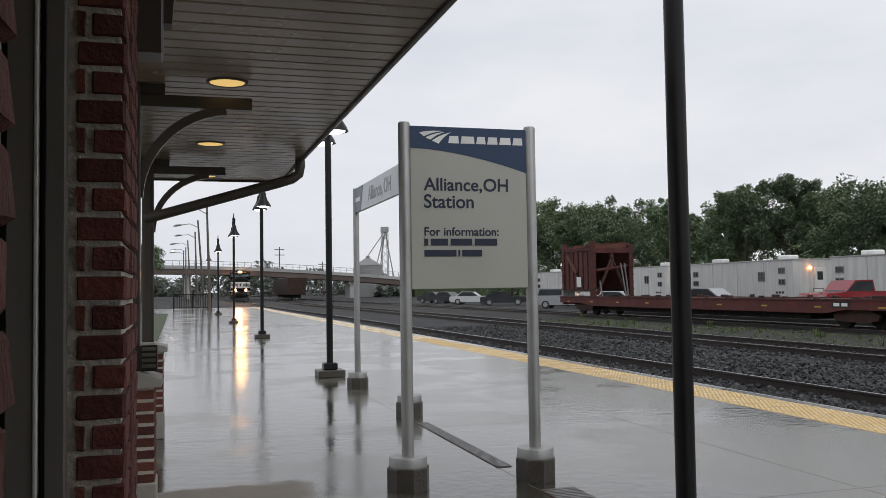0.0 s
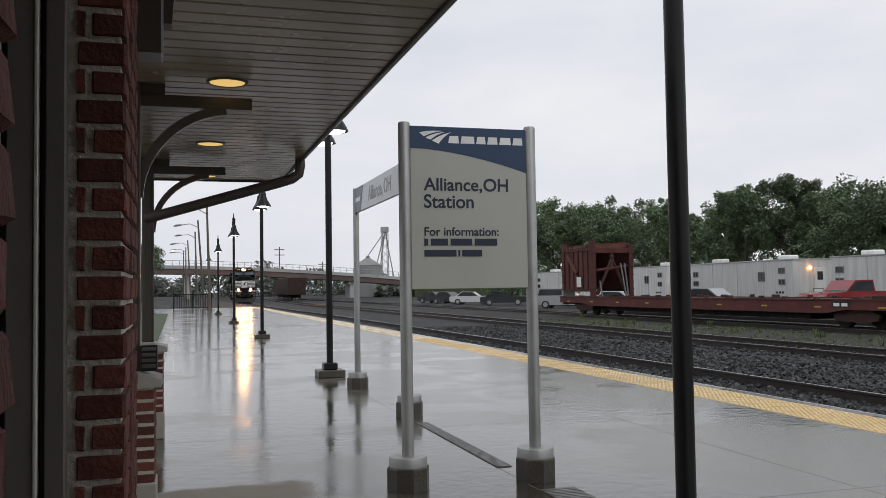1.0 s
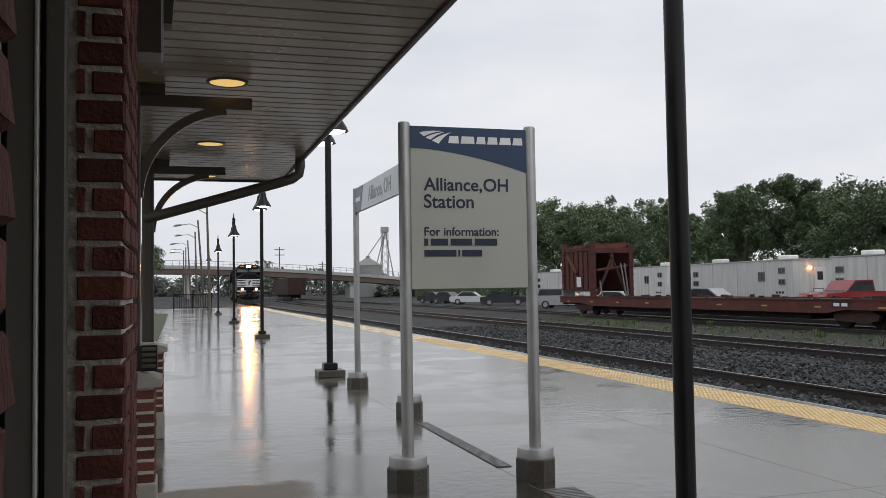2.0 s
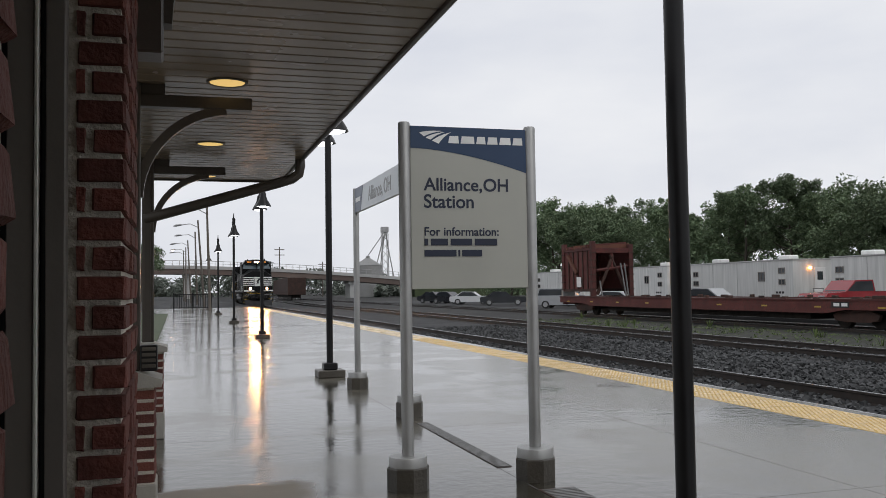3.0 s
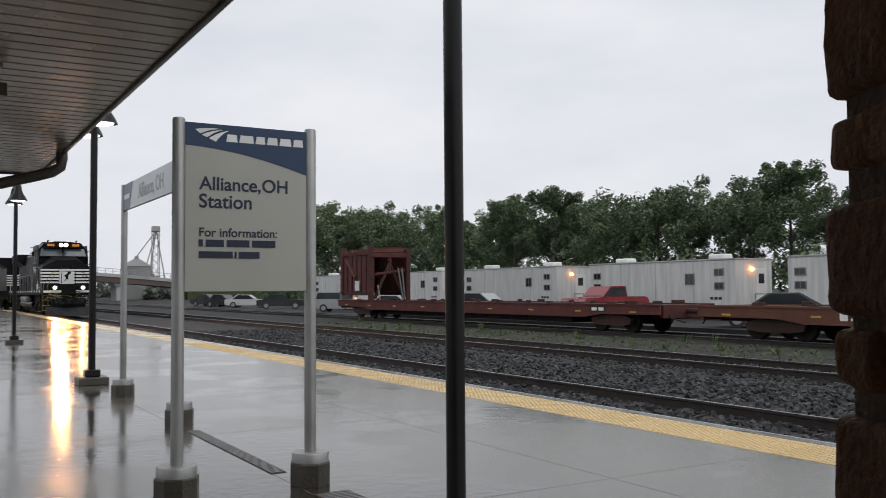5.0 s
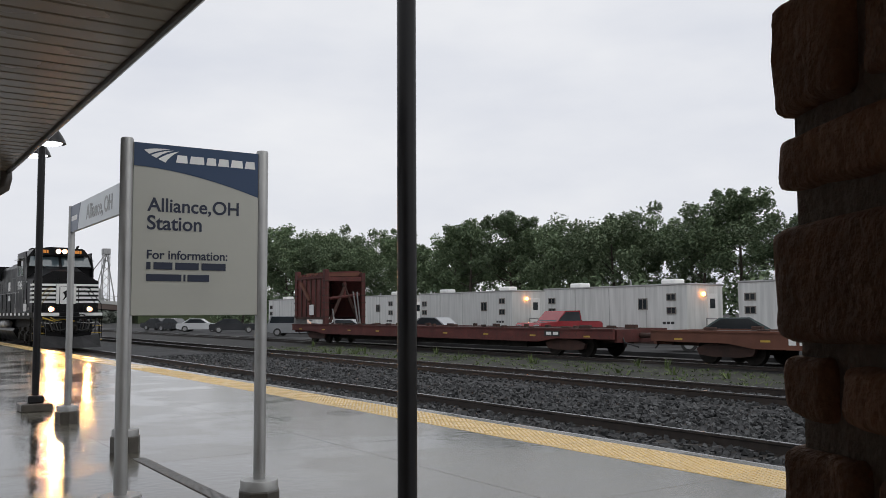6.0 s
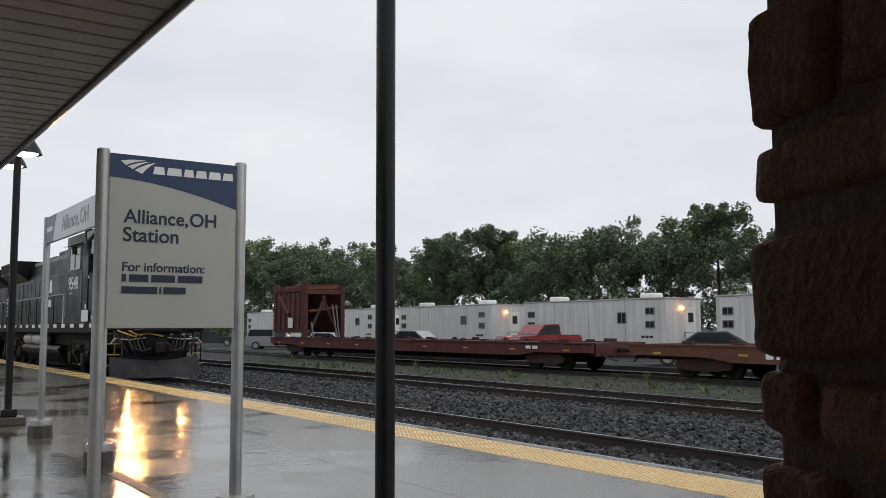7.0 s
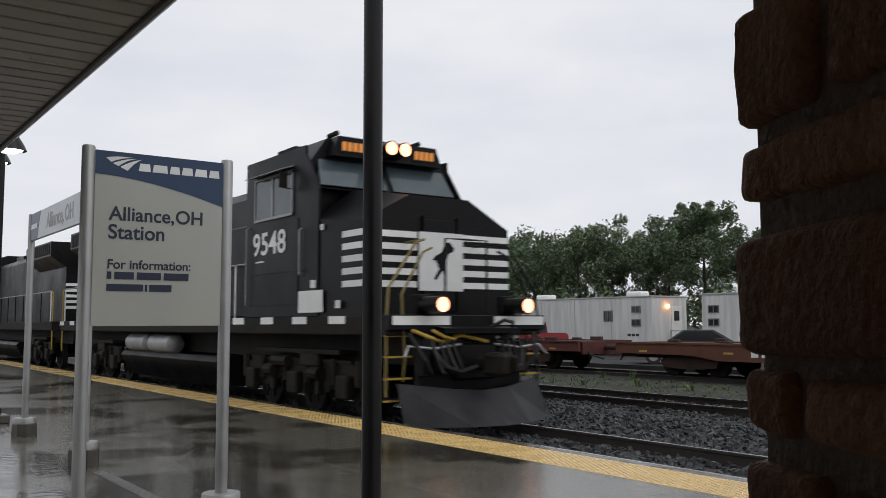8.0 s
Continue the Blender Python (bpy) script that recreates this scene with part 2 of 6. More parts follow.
M_RUSTORANGE = surf("orange_rust_paint", (0.10, 0.036, 0.021), (0.15, 0.056, 0.032), 0.75, big=1.5, fine=16, bump=0.4)
M_TRAILER = surf("dirty_white_siding", (0.50, 0.505, 0.49), (0.68, 0.68, 0.66), 0.5, 0.65, big=1.3, fine=10, bump=0.08,
                 stretch=(3.5, 3.5, 0.30), spread=0.06)
M_DARKGLASS = surf("dark_window_glass", (0.02, 0.024, 0.028), (0.035, 0.04, 0.045), 0.06, 0.1, big=1, fine=20, bump=0)
M_CABGLASS = surf("locomotive_glass", (0.05, 0.07, 0.08), (0.09, 0.115, 0.125), 0.04, 0.08, big=1, fine=20, bump=0)
M_TYRE = surf("black_rubber", (0.02, 0.02, 0.02), (0.03, 0.03, 0.03), 0.7, big=8, fine=40)
M_BARK = surf("bark", (0.05, 0.04, 0.03), (0.09, 0.075, 0.06), 0.9, big=4, fine=25, bump=0.7, stretch=(1, 1, 0.2))
M_STEELRED = surf("weathering_girder", (0.10, 0.075, 0.065), (0.14, 0.105, 0.09), 0.75, big=0.2, fine=2, bump=0.1)
M_FARCONC = surf("far_concrete", (0.34, 0.34, 0.33), (0.42, 0.42, 0.41), 0.8, big=0.2, fine=2, bump=0.1)
M_WOOD = surf("weathered_pole", (0.10, 0.085, 0.07), (0.15, 0.13, 0.11), 0.85, big=2, fine=20, bump=0.4)
M_ASPHALT = surf("wet_asphalt", (0.024, 0.024, 0.025), (0.042, 0.042, 0.042), 0.85, 0.6, big=0.4, fine=12, bump=0.4, spec=0.2)
M_LAMPLENS = glow("lamp_lens_glow", (0.95, 0.97, 1.0), 2.2)
M_DOWNLIGHT = glow("downlight_glow", (1.0, 0.66, 0.22), 0.75)
M_HEAD = glow("headlight_glow", (1.0, 0.44, 0.15), 3000.0)
M_DITCH = glow("ditch_light_glow", (1.0, 0.42, 0.14), 2100.0)
M_REFLECTOR = glow("lamp_reflector_glow", (1.0, 0.38, 0.22), 3.8, 0.001)
M_NUMBER = glow("number_board_glow", (1.0, 0.36, 0.06), 0.5)
M_ORANGE = glow("orange_lamp_glow", (1.0, 0.34, 0.08), 14.0)
M_SODIUM = glow("street_lamp_glow", (1.0, 0.62, 0.42), 16.0)


def leaf_mat(name, c1, c2):
    m, n, l, b = node_mat(name)
    g = n.new("ShaderNodeNewGeometry")
    mix = n.new("ShaderNodeMixRGB")
    mix.inputs["Color1"].default_value, mix.inputs["Color2"].default_value = (*c1, 1), (*c2, 1)
    l.new(g.outputs["Random Per Island"], mix.inputs["Fac"])
    hs = n.new("ShaderNodeHueSaturation")
    o = n.new("ShaderNodeObjectInfo")
    v = n.new("ShaderNodeMapRange")
    v.inputs["To Min"].default_value, v.inputs["To Max"].default_value = 0.75, 1.25
    l.new(o.outputs["Random"], v.inputs["Value"])
    l.new(v.outputs[0], hs.inputs["Value"])
    l.new(mix.outputs["Color"], hs.inputs["Color"])
    l.new(hs.outputs["Color"], b.inputs["Base Color"])
    b.inputs["Roughness"].default_value = 0.65
    b.inputs["Specular IOR Level"].default_value = 0.2
    return m


M_LEAF = leaf_mat("leaves", (0.085, 0.125, 0.07), (0.20, 0.26, 0.145))
M_LEAFPALE = leaf_mat("paler_leaves", (0.105, 0.15, 0.085), (0.23, 0.29, 0.17))
# far leaves: paler and greyer, distance haze mixed into the colour
M_FARLEAF = leaf_mat("haze_paled_far_leaves", (0.15, 0.175, 0.145), (0.23, 0.255, 0.22))
M_WEED = leaf_mat("weeds", (0.06, 0.10, 0.03), (0.15, 0.19, 0.07))
M_STONE = leaf_mat("ballast_stone", (0.010, 0.0105, 0.011), (0.095, 0.097, 0.098))


# ------------------------------------------------------------ mesh helpers
class Solid:
    """Collects boxes, tubes and prisms into one mesh."""

    def __init__(self):
        self.v, self.f = [], []

    def add(self, verts, faces):
        k = len(self.v)
        self.v += [tuple(p) for p in verts]
        self.f += [tuple(i + k for i in q) for q in faces]
        return self

    def box(self, x0, x1, y0, y1, z0, z1, c=0.0, m=None):
        """A box, its edges cut by c."""
        if c <= 0:
            vs = [(x, y, z) for x in (x0, x1) for y in (y0, y1) for z in (z0, z1)]
            fs = [(0, 1, 3, 2), (4, 6, 7, 5), (0, 4, 5, 1), (2, 3, 7, 6), (0, 2, 6, 4), (1, 5, 7, 3)]
        else:
            bm = bmesh.new()
            bmesh.ops.create_cube(bm, size=1)
            for p in bm.verts:
                p.co = Vector(((x0 + x1) / 2 + p.co.x * (x1 - x0), (y0 + y1) / 2 + p.co.y * (y1 - y0), (z0 + z1) / 2 + p.co.z * (z1 - z0)))
            bmesh.ops.bevel(bm, geom=list(bm.edges), offset=c, segments=1, affect="EDGES")
            bm.verts.index_update()
            vs, fs = [tuple(p.co) for p in bm.verts], [tuple(p.index for p in q.verts) for q in bm.faces]
            bm.free()
        if m is not None:
            vs = [tuple(m @ Vector(p)) for p in vs]
        return self.add(vs, fs)

    def tube(self, path, radius, seg=10, cap=True, squash=1.0):
        """A round bar along a path; radius a number or one for each point."""
        path = [Vector(p) for p in path]
        rs = radius if isinstance(radius, (list, tuple)) else [radius] * len(path)
        vs, fs = [], []
        side = None
        for i, p in enumerate(path):
            d = (path[min(i + 1, len(path) - 1)] - path[max(i - 1, 0)]).normalized()
            if side is None:
                side = d.cross(Vector((0, 0, 1)) if abs(d.z) < 0.9 else Vector((1, 0, 0))).normalized()
            side = (side - d * side.dot(d)).normalized()
            up = side.cross(d)
            for k in range(seg):
                a = 2 * math.pi * k / seg
                vs.append(p + side * math.cos(a) * rs[i] + up * math.sin(a) * rs[i] * squash)
        for i in range(len(path) - 1):
            for k in range(seg):
                a, b = i * seg + k, i * seg + (k + 1) % seg
                fs.append((a, b, b + seg, a + seg))
        if cap:
            fs.append(tuple(range(seg - 1, -1, -1)))
            fs.append(tuple(range((len(path) - 1) * seg, len(path) * seg)))
        return self.add(vs, fs)

    def bar(self, path, w, h):
        """A flat bar of width w and height h along a path in the plane y = const."""
        path = [Vector(p) for p in path]
        vs, fs = [], []
        for i, p in enumerate(path):
            d = (path[min(i + 1, len(path) - 1)] - path[max(i - 1, 0)]).normalized()
            nrm = Vector((0, 1, 0)).cross(d).normalized()
            for a, b in ((-1, -1), (1, -1), (1, 1), (-1, 1)):
                vs.append(p + Vector((0, a * w / 2, 0)) + nrm * b * h / 2)
        for i in range(len(path) - 1):
            for k in range(4):
                a, b = 4 * i + k, 4 * i + (k + 1) % 4
                fs.append((a, b, b + 4, a + 4))
        fs += [(3, 2, 1, 0), tuple(range(4 * len(path) - 4, 4 * len(path)))]
        return self.add(vs, fs)

    def prism(self, outline, a0, a1, axis="x"):
        """An outline in the two other axes, drawn out along the axis from a0 to a1."""
        n = len(outline)

        def put(a, p, q):
            return {"x": (a, p, q), "y": (p, a, q), "z": (p, q, a)}[axis]
        vs = [put(a0, *p) for p in outline] + [put(a1, *p) for p in outline]
        fs = [tuple(range(n - 1, -1, -1)), tuple(range(n, 2 * n))]
        fs += [(k, (k + 1) % n, n + (k + 1) % n, n + k) for k in range(n)]
        return self.add(vs, fs)

    def lathe(self, profile, seg=16, at=(0, 0, 0)):
        """A profile of (radius, height) turned about the vertical through at."""
        vs, fs = [], []
        for r, h in profile:
            for k in range(seg):
                a = 2 * math.pi * k / seg
                vs.append((at[0] + r * math.cos(a), at[1] + r * math.sin(a), at[2] + h))
        for i in range(len(profile) - 1):
            for k in range(seg):
                a, b = i * seg + k, i * seg + (k + 1) % seg
                fs.append((a, b, b + seg, a + seg))
        fs += [tuple(range(seg - 1, -1, -1)), tuple(range((len(profile) - 1) * seg, len(profile) * seg))]
        return self.add(vs, fs)

    def mesh(self, name, material, smooth=False):
        me = bpy.data.meshes.new(name)
        me.from_pydata(self.v, [], self.f)
        me.materials.append(material)
        bm = bmesh.new()
        bm.from_mesh(me)
        if len(bm.faces) < 60000:
            bmesh.ops.recalc_face_normals(bm, faces=bm.faces)
        bm.to_mesh(me)
        bm.free()
        if smooth:
            me.polygons.foreach_set("use_smooth", [True] * len(me.polygons))
            me.set_sharp_from_angle(angle=radians(35))
        return me


def part(name, solid, material, parent=None, label="", smooth=False, m=None):
    """One mesh object, under a thing or a part when given."""
    ob = new(name, solid.mesh(name, material, smooth))
    if parent is not None:
        ob.parent = parent
    if m is not None:
        ob.matrix_basis = m
    if label:
        tagged(ob, label)
    return ob


def share(name, mesh, parent, m):
    """One more piece on the mesh of its like."""
    ob = new(name, mesh)
    ob.parent = parent
    ob.matrix_basis = m
    return ob


def thing(name, label, category, m=None, group="", kind=""):
    ob = new(name)
    ob.empty_display_size = 0.1
    if m is not None:
        ob.matrix_basis = m
    return tagged(ob, label, category, group, kind)


def setting(name, solid, material, label, category, smooth=False):
    return tagged(part(name, solid, material, smooth=smooth), label, category, kind="structure")


def letters(name, text, size, material, parent, m, label=""):
    """Raised lettering, a mesh for each word, in the built-in font; a bar | parts words that stand close."""
    x = 0.0
    for word in text.replace("|", " |").split():
        near = word.startswith("|")
        cu = bpy.data.curves.new(name, "FONT")
        cu.body, cu.size, cu.extrude, cu.offset = word.lstrip("|"), size, 0.0015, size * 0.016
        ob = bpy.data.objects.new(name, cu)
        me = bpy.data.meshes.new_from_object(ob)
        me.materials.clear()
        me.materials.append(material)
        bpy.data.objects.remove(ob)
        if near:
            x -= 0.20 * size
        out = new(name, me)
        out.parent, out.matrix_basis = parent, m @ Matrix.Translation((x, 0, 0))
        x += max(v.co.x for v in me.vertices) + 0.26 * size
        if label:
            tagged(out, label)


def arc(c, r, a0, a1, n, y):
    return [(c[0] + r * math.cos(radians(a0 + (a1 - a0) * i / n)), y, c[1] + r * math.sin(radians(a0 + (a1 - a0) * i / n))) for i in range(n + 1)]


# ------------------------------------------------------------ ground, platform, tracks
TRACK_1, TRACK_2, TRACK_3 = 8.78, 14.75, 24.3
RAIL_Z, RAIL_Z_2 = -0.20, -0.14
CANOPY_Z = 2.68


CURVE_Y = 95.0


def bend(y):
    """How far the main line swings to the right at y: a slight slew by the platform's end, then a curve."""
    slew = -0.5 * math.sin(math.pi * (y - 58) / 76) ** 2 if 58 < y < 134 else 0.0
    return slew + 0.00037 * max(0.0, y - CURVE_Y) ** 2


def run(s, outline, y0, y1):
    """Draws an outline out along the main line, straight at first and then round its curve."""
    ys = [y0, 58] + [58 + (CURVE_Y - 58) * (k + 1) / 8 for k in range(8)] + [CURVE_Y + (y1 - CURVE_Y) * (k + 1) / 30 for k in range(30)]
    n = len(outline)
    vs = [(x + bend(y), y, z) for y in ys for x, z in outline]
    fs = [tuple(range(n - 1, -1, -1)), tuple(range(n * len(ys) - n, n * len(ys)))]
    fs += [(n * i + k, n * i + (k + 1) % n, n * i + n + (k + 1) % n, n * i + n + k) for i in range(len(ys) - 1) for k in range(n)]
    return s.add(vs, fs)


def build_ground():
    s = Solid()
    s.box(-900, 900, -300, 2500, -1.2, -0.42)
    setting("ground", s, M_GROUND, "wet grey gravel yard reaching to the horizon", "ground")
    s = Solid()
    for c, z in ((TRACK_1, RAIL_Z), (TRACK_2, RAIL_Z_2)):
        run(s, [(c - 2.6, -0.43), (c - 1.5, z - 0.17), (c + 1.5, z - 0.17), (c + 2.9, -0.43)], -40, 400)
    run(s, [(TRACK_1 + 1.2, -0.43), (TRACK_2 - 1.2, -0.43), (TRACK_2 - 1.2, -0.345), (TRACK_1 + 1.2, -0.345)], -40, 400)
    setting("ballast_bed", s, M_BALLAST, "dark crushed stone bed under the tracks", "ballast")
    s = Solid()
    s.box(17.6, 22.2, -10, 47, -0.43, -0.40)
    setting("grass_strip", s, M_VERGE, "thin wet grass verge between the tracks", "grass")
    s = Solid()
    s.box(-14, -0.55, 24.5, 60, -0.2, 0.03)
    setting("lawn", s, M_GRASS, "small patch of green lawn beside the platform", "grass")
    s = Solid()
    s.box(27.5, 40, -20, 55, -0.43, -0.25)
    s.box(27.5, 40, 55, 130, -0.43, -0.395)
    setting("parking_lot", s, M_ASPHALT, "wet asphalt parking lot behind the yard track", "parking lot")
    s = Solid()
    s.box(-12, -0.6, 60.05, 420, -0.2, -0.02)
    s.box(-0.55, 6.9, 82, 420, -0.3, -0.05)
    setting("path", s, M_ASPHALT, "wet asphalt path running on past the platform", "path")


def build_platform():
    s = Solid()
    s.box(-5.2, 6.83, -12, 80, -0.42, -0.06)
    body = setting("platform", s, M_CONC_DARK, "rain-wet pale concrete station platform with joints", "platform")
    kerb = Solid()
    kerb.box(6.835, 7.0, -12, 80, -0.4, 0.001, c=0.006)
    part("edge_lip", kerb, M_CONC, body, "pale concrete lip")
    xs = [-5.2, -0.25, 2.36, 4.4, 6.15]
    near = [-12, -7.5, -3, 1.5, 5.0, 8.6, 12.2, 15.8, 19.4, 23.0, 26.6, 30.2, 35, 40, 46, 52, 60, 70, 80]
    made = {}
    for a, b in zip(xs, xs[1:]):
        for c, d in zip(near, near[1:]):
            key = (round(b - a, 3), round(d - c, 3))
            if key not in made:
                q = Solid()
                q.box(0.002, b - a - 0.002, 0.002, d - c - 0.002, -0.061, 0.0, c=0.002)
                made[key] = q.mesh("slab", M_CONC)
            share("slab", made[key], body, pose(a, c, 0))
    return body


def build_tactile():
    strip = thing("tactile_strip", "yellow tactile warning strip with raised domes along the platform edge", "tactile paving", kind="structure")
    pan = Solid()
    pan.box(0, 0.675, 0.003, 1.217, -0.065, 0.004, c=0.003)
    me = pan.mesh("panel", M_TACTILE)
    for i in range(76):
        share("panel", me, strip, pose(6.155, -12 + 1.22 * i, 0))
    v, f = [], []
    for iy in range(-10, 420):
        y = 3.0 + iy * 0.05
        for ix in range(11):
            x = 6.185 + (ix + 0.5 * (iy % 2)) * 0.057
            k = len(v)
            for r, h in ((0.014, 0.004), (0.008, 0.0095)):
                v += [(x + r * math.cos(a * math.pi / 3), y + r * math.sin(a * math.pi / 3), h) for a in range(6)]
            f += [(k + a, k + (a + 1) % 6, k + 6 + (a + 1) % 6, k + 6 + a) for a in range(6)] + [tuple(k + 6 + a for a in range(6))]
    s = Solid()
    s.v, s.f = v, f
    tagged(part("dome", s, M_TACTILE, strip), kind="stuff")


def rail_outline(c, z):
    return [(c - 0.07, z - 0.18), (c - 0.07, z - 0.168), (c - 0.012, z - 0.15), (c - 0.012, z - 0.05), (c - 0.035, z - 0.035), (c - 0.035, z - 0.008),
            (c + 0.035, z - 0.008), (c + 0.035, z - 0.035), (c + 0.012, z - 0.05), (c + 0.012, z - 0.15), (c + 0.07, z - 0.168), (c + 0.07, z - 0.18)]


def build_track(centre, z, y0, y1, tie0, tie1, label, seed):
    rnd = random.Random(seed)
    tr = thing("railway_track", label, "railway track", kind="structure")
    for c in (centre - 0.7535, centre + 0.7535):
        s = Solid()
        draw = (lambda q: run(s, q, y0, y1)) if y1 > 350 else (lambda q: s.prism(q, y0, y1, "y"))
        draw(rail_outline(c, z))
        r = part("rail", s, M_RAIL, tr)
        s = Solid()
        draw([(c - 0.03, z - 0.009), (c + 0.03, z - 0.009), (c + 0.03, z), (c - 0.03, z)])
        part("rail_head", s, M_RAILTOP, r, "polished running surface")
    s = Solid()
    s.box(-1.3, 1.3, -0.11, 0.11, -0.18, 0, c=0.012)
    me = s.mesh("tie", M_TIE)
    y = tie0
    while y < tie1:
        share("tie", me, tr, pose(centre + (bend(y) if y1 > 350 else 0) + rnd.uniform(-0.04, 0.04), y, z - 0.165 + rnd.uniform(-0.012, 0.006), 0, 0, rnd.uniform(-1.2, 1.2)))
        y += 0.54


def build_stones():
    rnd = random.Random(5)
    v, f = [], []
    cube = [(0, 1, 3, 2), (4, 6, 7, 5), (0, 4, 5, 1), (2, 3, 7, 6), (0, 2, 6, 4), (1, 5, 7, 3)]
    for _ in range(22000):
        y = 2 + 36 * rnd.random() ** 1.35
        x = rnd.uniform(7.1, 18.0)
        dx = min(abs(x - TRACK_1), abs(x - TRACK_2))
        z = (-0.37 if x < 11 else -0.31) if dx < 1.45 else (-0.345 if x < TRACK_2 else max(-0.42, -0.31 - (dx - 1.45) * 0.08))
        r = rnd.uniform(0.022, 0.05)
        k = len(v)
        m = Euler((rnd.random() * 6, rnd.random() * 6, rnd.random() * 6)).to_matrix()
        for a in (-1, 1):
            for b in (-1, 1):
                for c in (-1, 1):
                    p = m @ Vector((a * r * rnd.uniform(0.55, 1.2), b * r * rnd.uniform(0.5, 1.1), c * r * rnd.uniform(0.4, 0.9)))
                    v.append((x + p.x, y + p.y, z + 0.012 + p.z))
        f += [tuple(k + i for i in q) for q in cube]
    s = Solid()
    s.v, s.f = v, f
    ob = part("ballast_stones", s, M_STONE)
    tagged(ob, "loose dark grey crushed stones between the rails", "ballast", kind="stuff")


# ------------------------------------------------------------ station building and canopy
COURSE = 0.06097


def brick_mesh(lx, ly, seed, rough=0.0, h=0.057):
    """A worn brick, its corner at the origin."""
    rnd = random.Random(seed)
    bm = bmesh.new()
    bmesh.ops.create_cube(bm, size=1)
    bmesh.ops.bevel(bm, geom=list(bm.edges), offset=0.06, segments=1, affect="EDGES")
    for p in bm.verts:
        p.co = Vector(((p.co.x + 0.5) * lx, (p.co.y + 0.5) * ly, (p.co.z + 0.5) * h))
        p.co += Vector((rnd.uniform(-1, 1), rnd.uniform(-1, 1), rnd.uniform(-1, 1))) * (0.0018 + rough)
    me = bpy.data.meshes.new("brick")
    bm.to_mesh(me)
    bm.free()
    me.materials.append(M_BRICK)
    return me


def build_wall():
    """The station wall beside the camera, with a tall framed opening, a far jamb and the wall beyond."""
    s = Solid()
    s.box(-5.0, -0.112, 1.962, 2.49, 0, 3.6)        # beyond the opening
    s.box(-5.0, -0.112, -6.0, 0.645, 0, 3.6)         # before it
    s.box(-5.0, -0.112, 0.645, 1.962, 2.9, 3.6)      # over it
    s.box(-5.0, -4.8, 0.55, 1.962, 0, 2.9)
    s.box(-5.0, -0.35, -6.2, -6.0, 0, 3.6)
    wall = setting("wall_west", s, M_MORTAR, "red brick station wall with pale mortar joints", "wall")
    rnd = random.Random(11)
    far = [brick_mesh(0.097, 0.18, i, h=0.0495) for i in range(3)]
    far_l = [brick_mesh(0.066, 0.18, 10 + i, h=0.0495) for i in range(3)]
    far_s = [brick_mesh(0.017, 0.05, 20 + i, h=0.0495) for i in range(2)]
    side = [brick_mesh(0.09, 0.19, 30 + i, h=0.0495) for i in range(3)]
    near = [brick_mesh(0.10, 0.192, 40 + i, 0.001, h=0.0495) for i in range(3)]
    for i in range(1, 58):
        z = -0.0357 + i * COURSE
        j = rnd.uniform(-0.002, 0.002)
        if i % 2:
            share("brick", rnd.choice(far), wall, pose(-0.1985 + j, 1.952, z))
            share("brick", rnd.choice(side), wall, pose(-0.19, 2.145, z))
            share("brick", rnd.choice(side), wall, pose(-0.19, 2.345, z)).scale = (1, 0.8, 1)
        else:
            share("brick", rnd.choice(far_l), wall, pose(-0.1665 + j, 1.952, z))
            share("brick", rnd.choice(far_s), wall, pose(-0.1985, 1.953, z))
            share("brick", rnd.choice(side), wall, pose(-0.19, 2.145, z)).scale = (1, 0.5, 1)
            share("brick", rnd.choice(side), wall, pose(-0.19, 2.25, z))
        off = 0.0 if i % 2 else 0.1
        for k in range(3):
            share("brick", rnd.choice(near), wall, pose(-0.205, 0.458 - off * 0.99 - k * 0.202, z))
        if not i % 2:
            share("brick", rnd.choice(near), wall, pose(-0.205, 0.562, z)).scale = (1, 0.46, 1)
    # frame of the opening, seen edge on
    fr = thing("window_1", "taupe metal window frame with a pale sealant line in the brick wall", "window", kind="structure")
    for name, q, mat, label in (("window_frame", (-0.249, -0.213, 1.90, 1.951), M_FRAMEGREY, ""), ("gasket", (-0.262, -0.249, 1.925, 1.951), M_BLACK, ""),
                                ("sealant", (-0.270, -0.262, 1.895, 1.951), M_WHITE_STRIP, "pale sealant line"), ("window_frame", (-0.320, -0.270, 1.90, 1.951), M_FRAMEGREY, ""),
                                ("gasket", (-0.36, -0.320, 1.925, 1.951), M_BLACK, "")):
        s = Solid()
        s.box(*q, 0, 2.9, c=0.002)
        part(name, s, mat, fr, label)
    s = Solid()
    s.box(-0.40, -0.36, 0.66, 1.94, 0.0, 2.9)
    part("pane", s, M_DARKGLASS, fr)


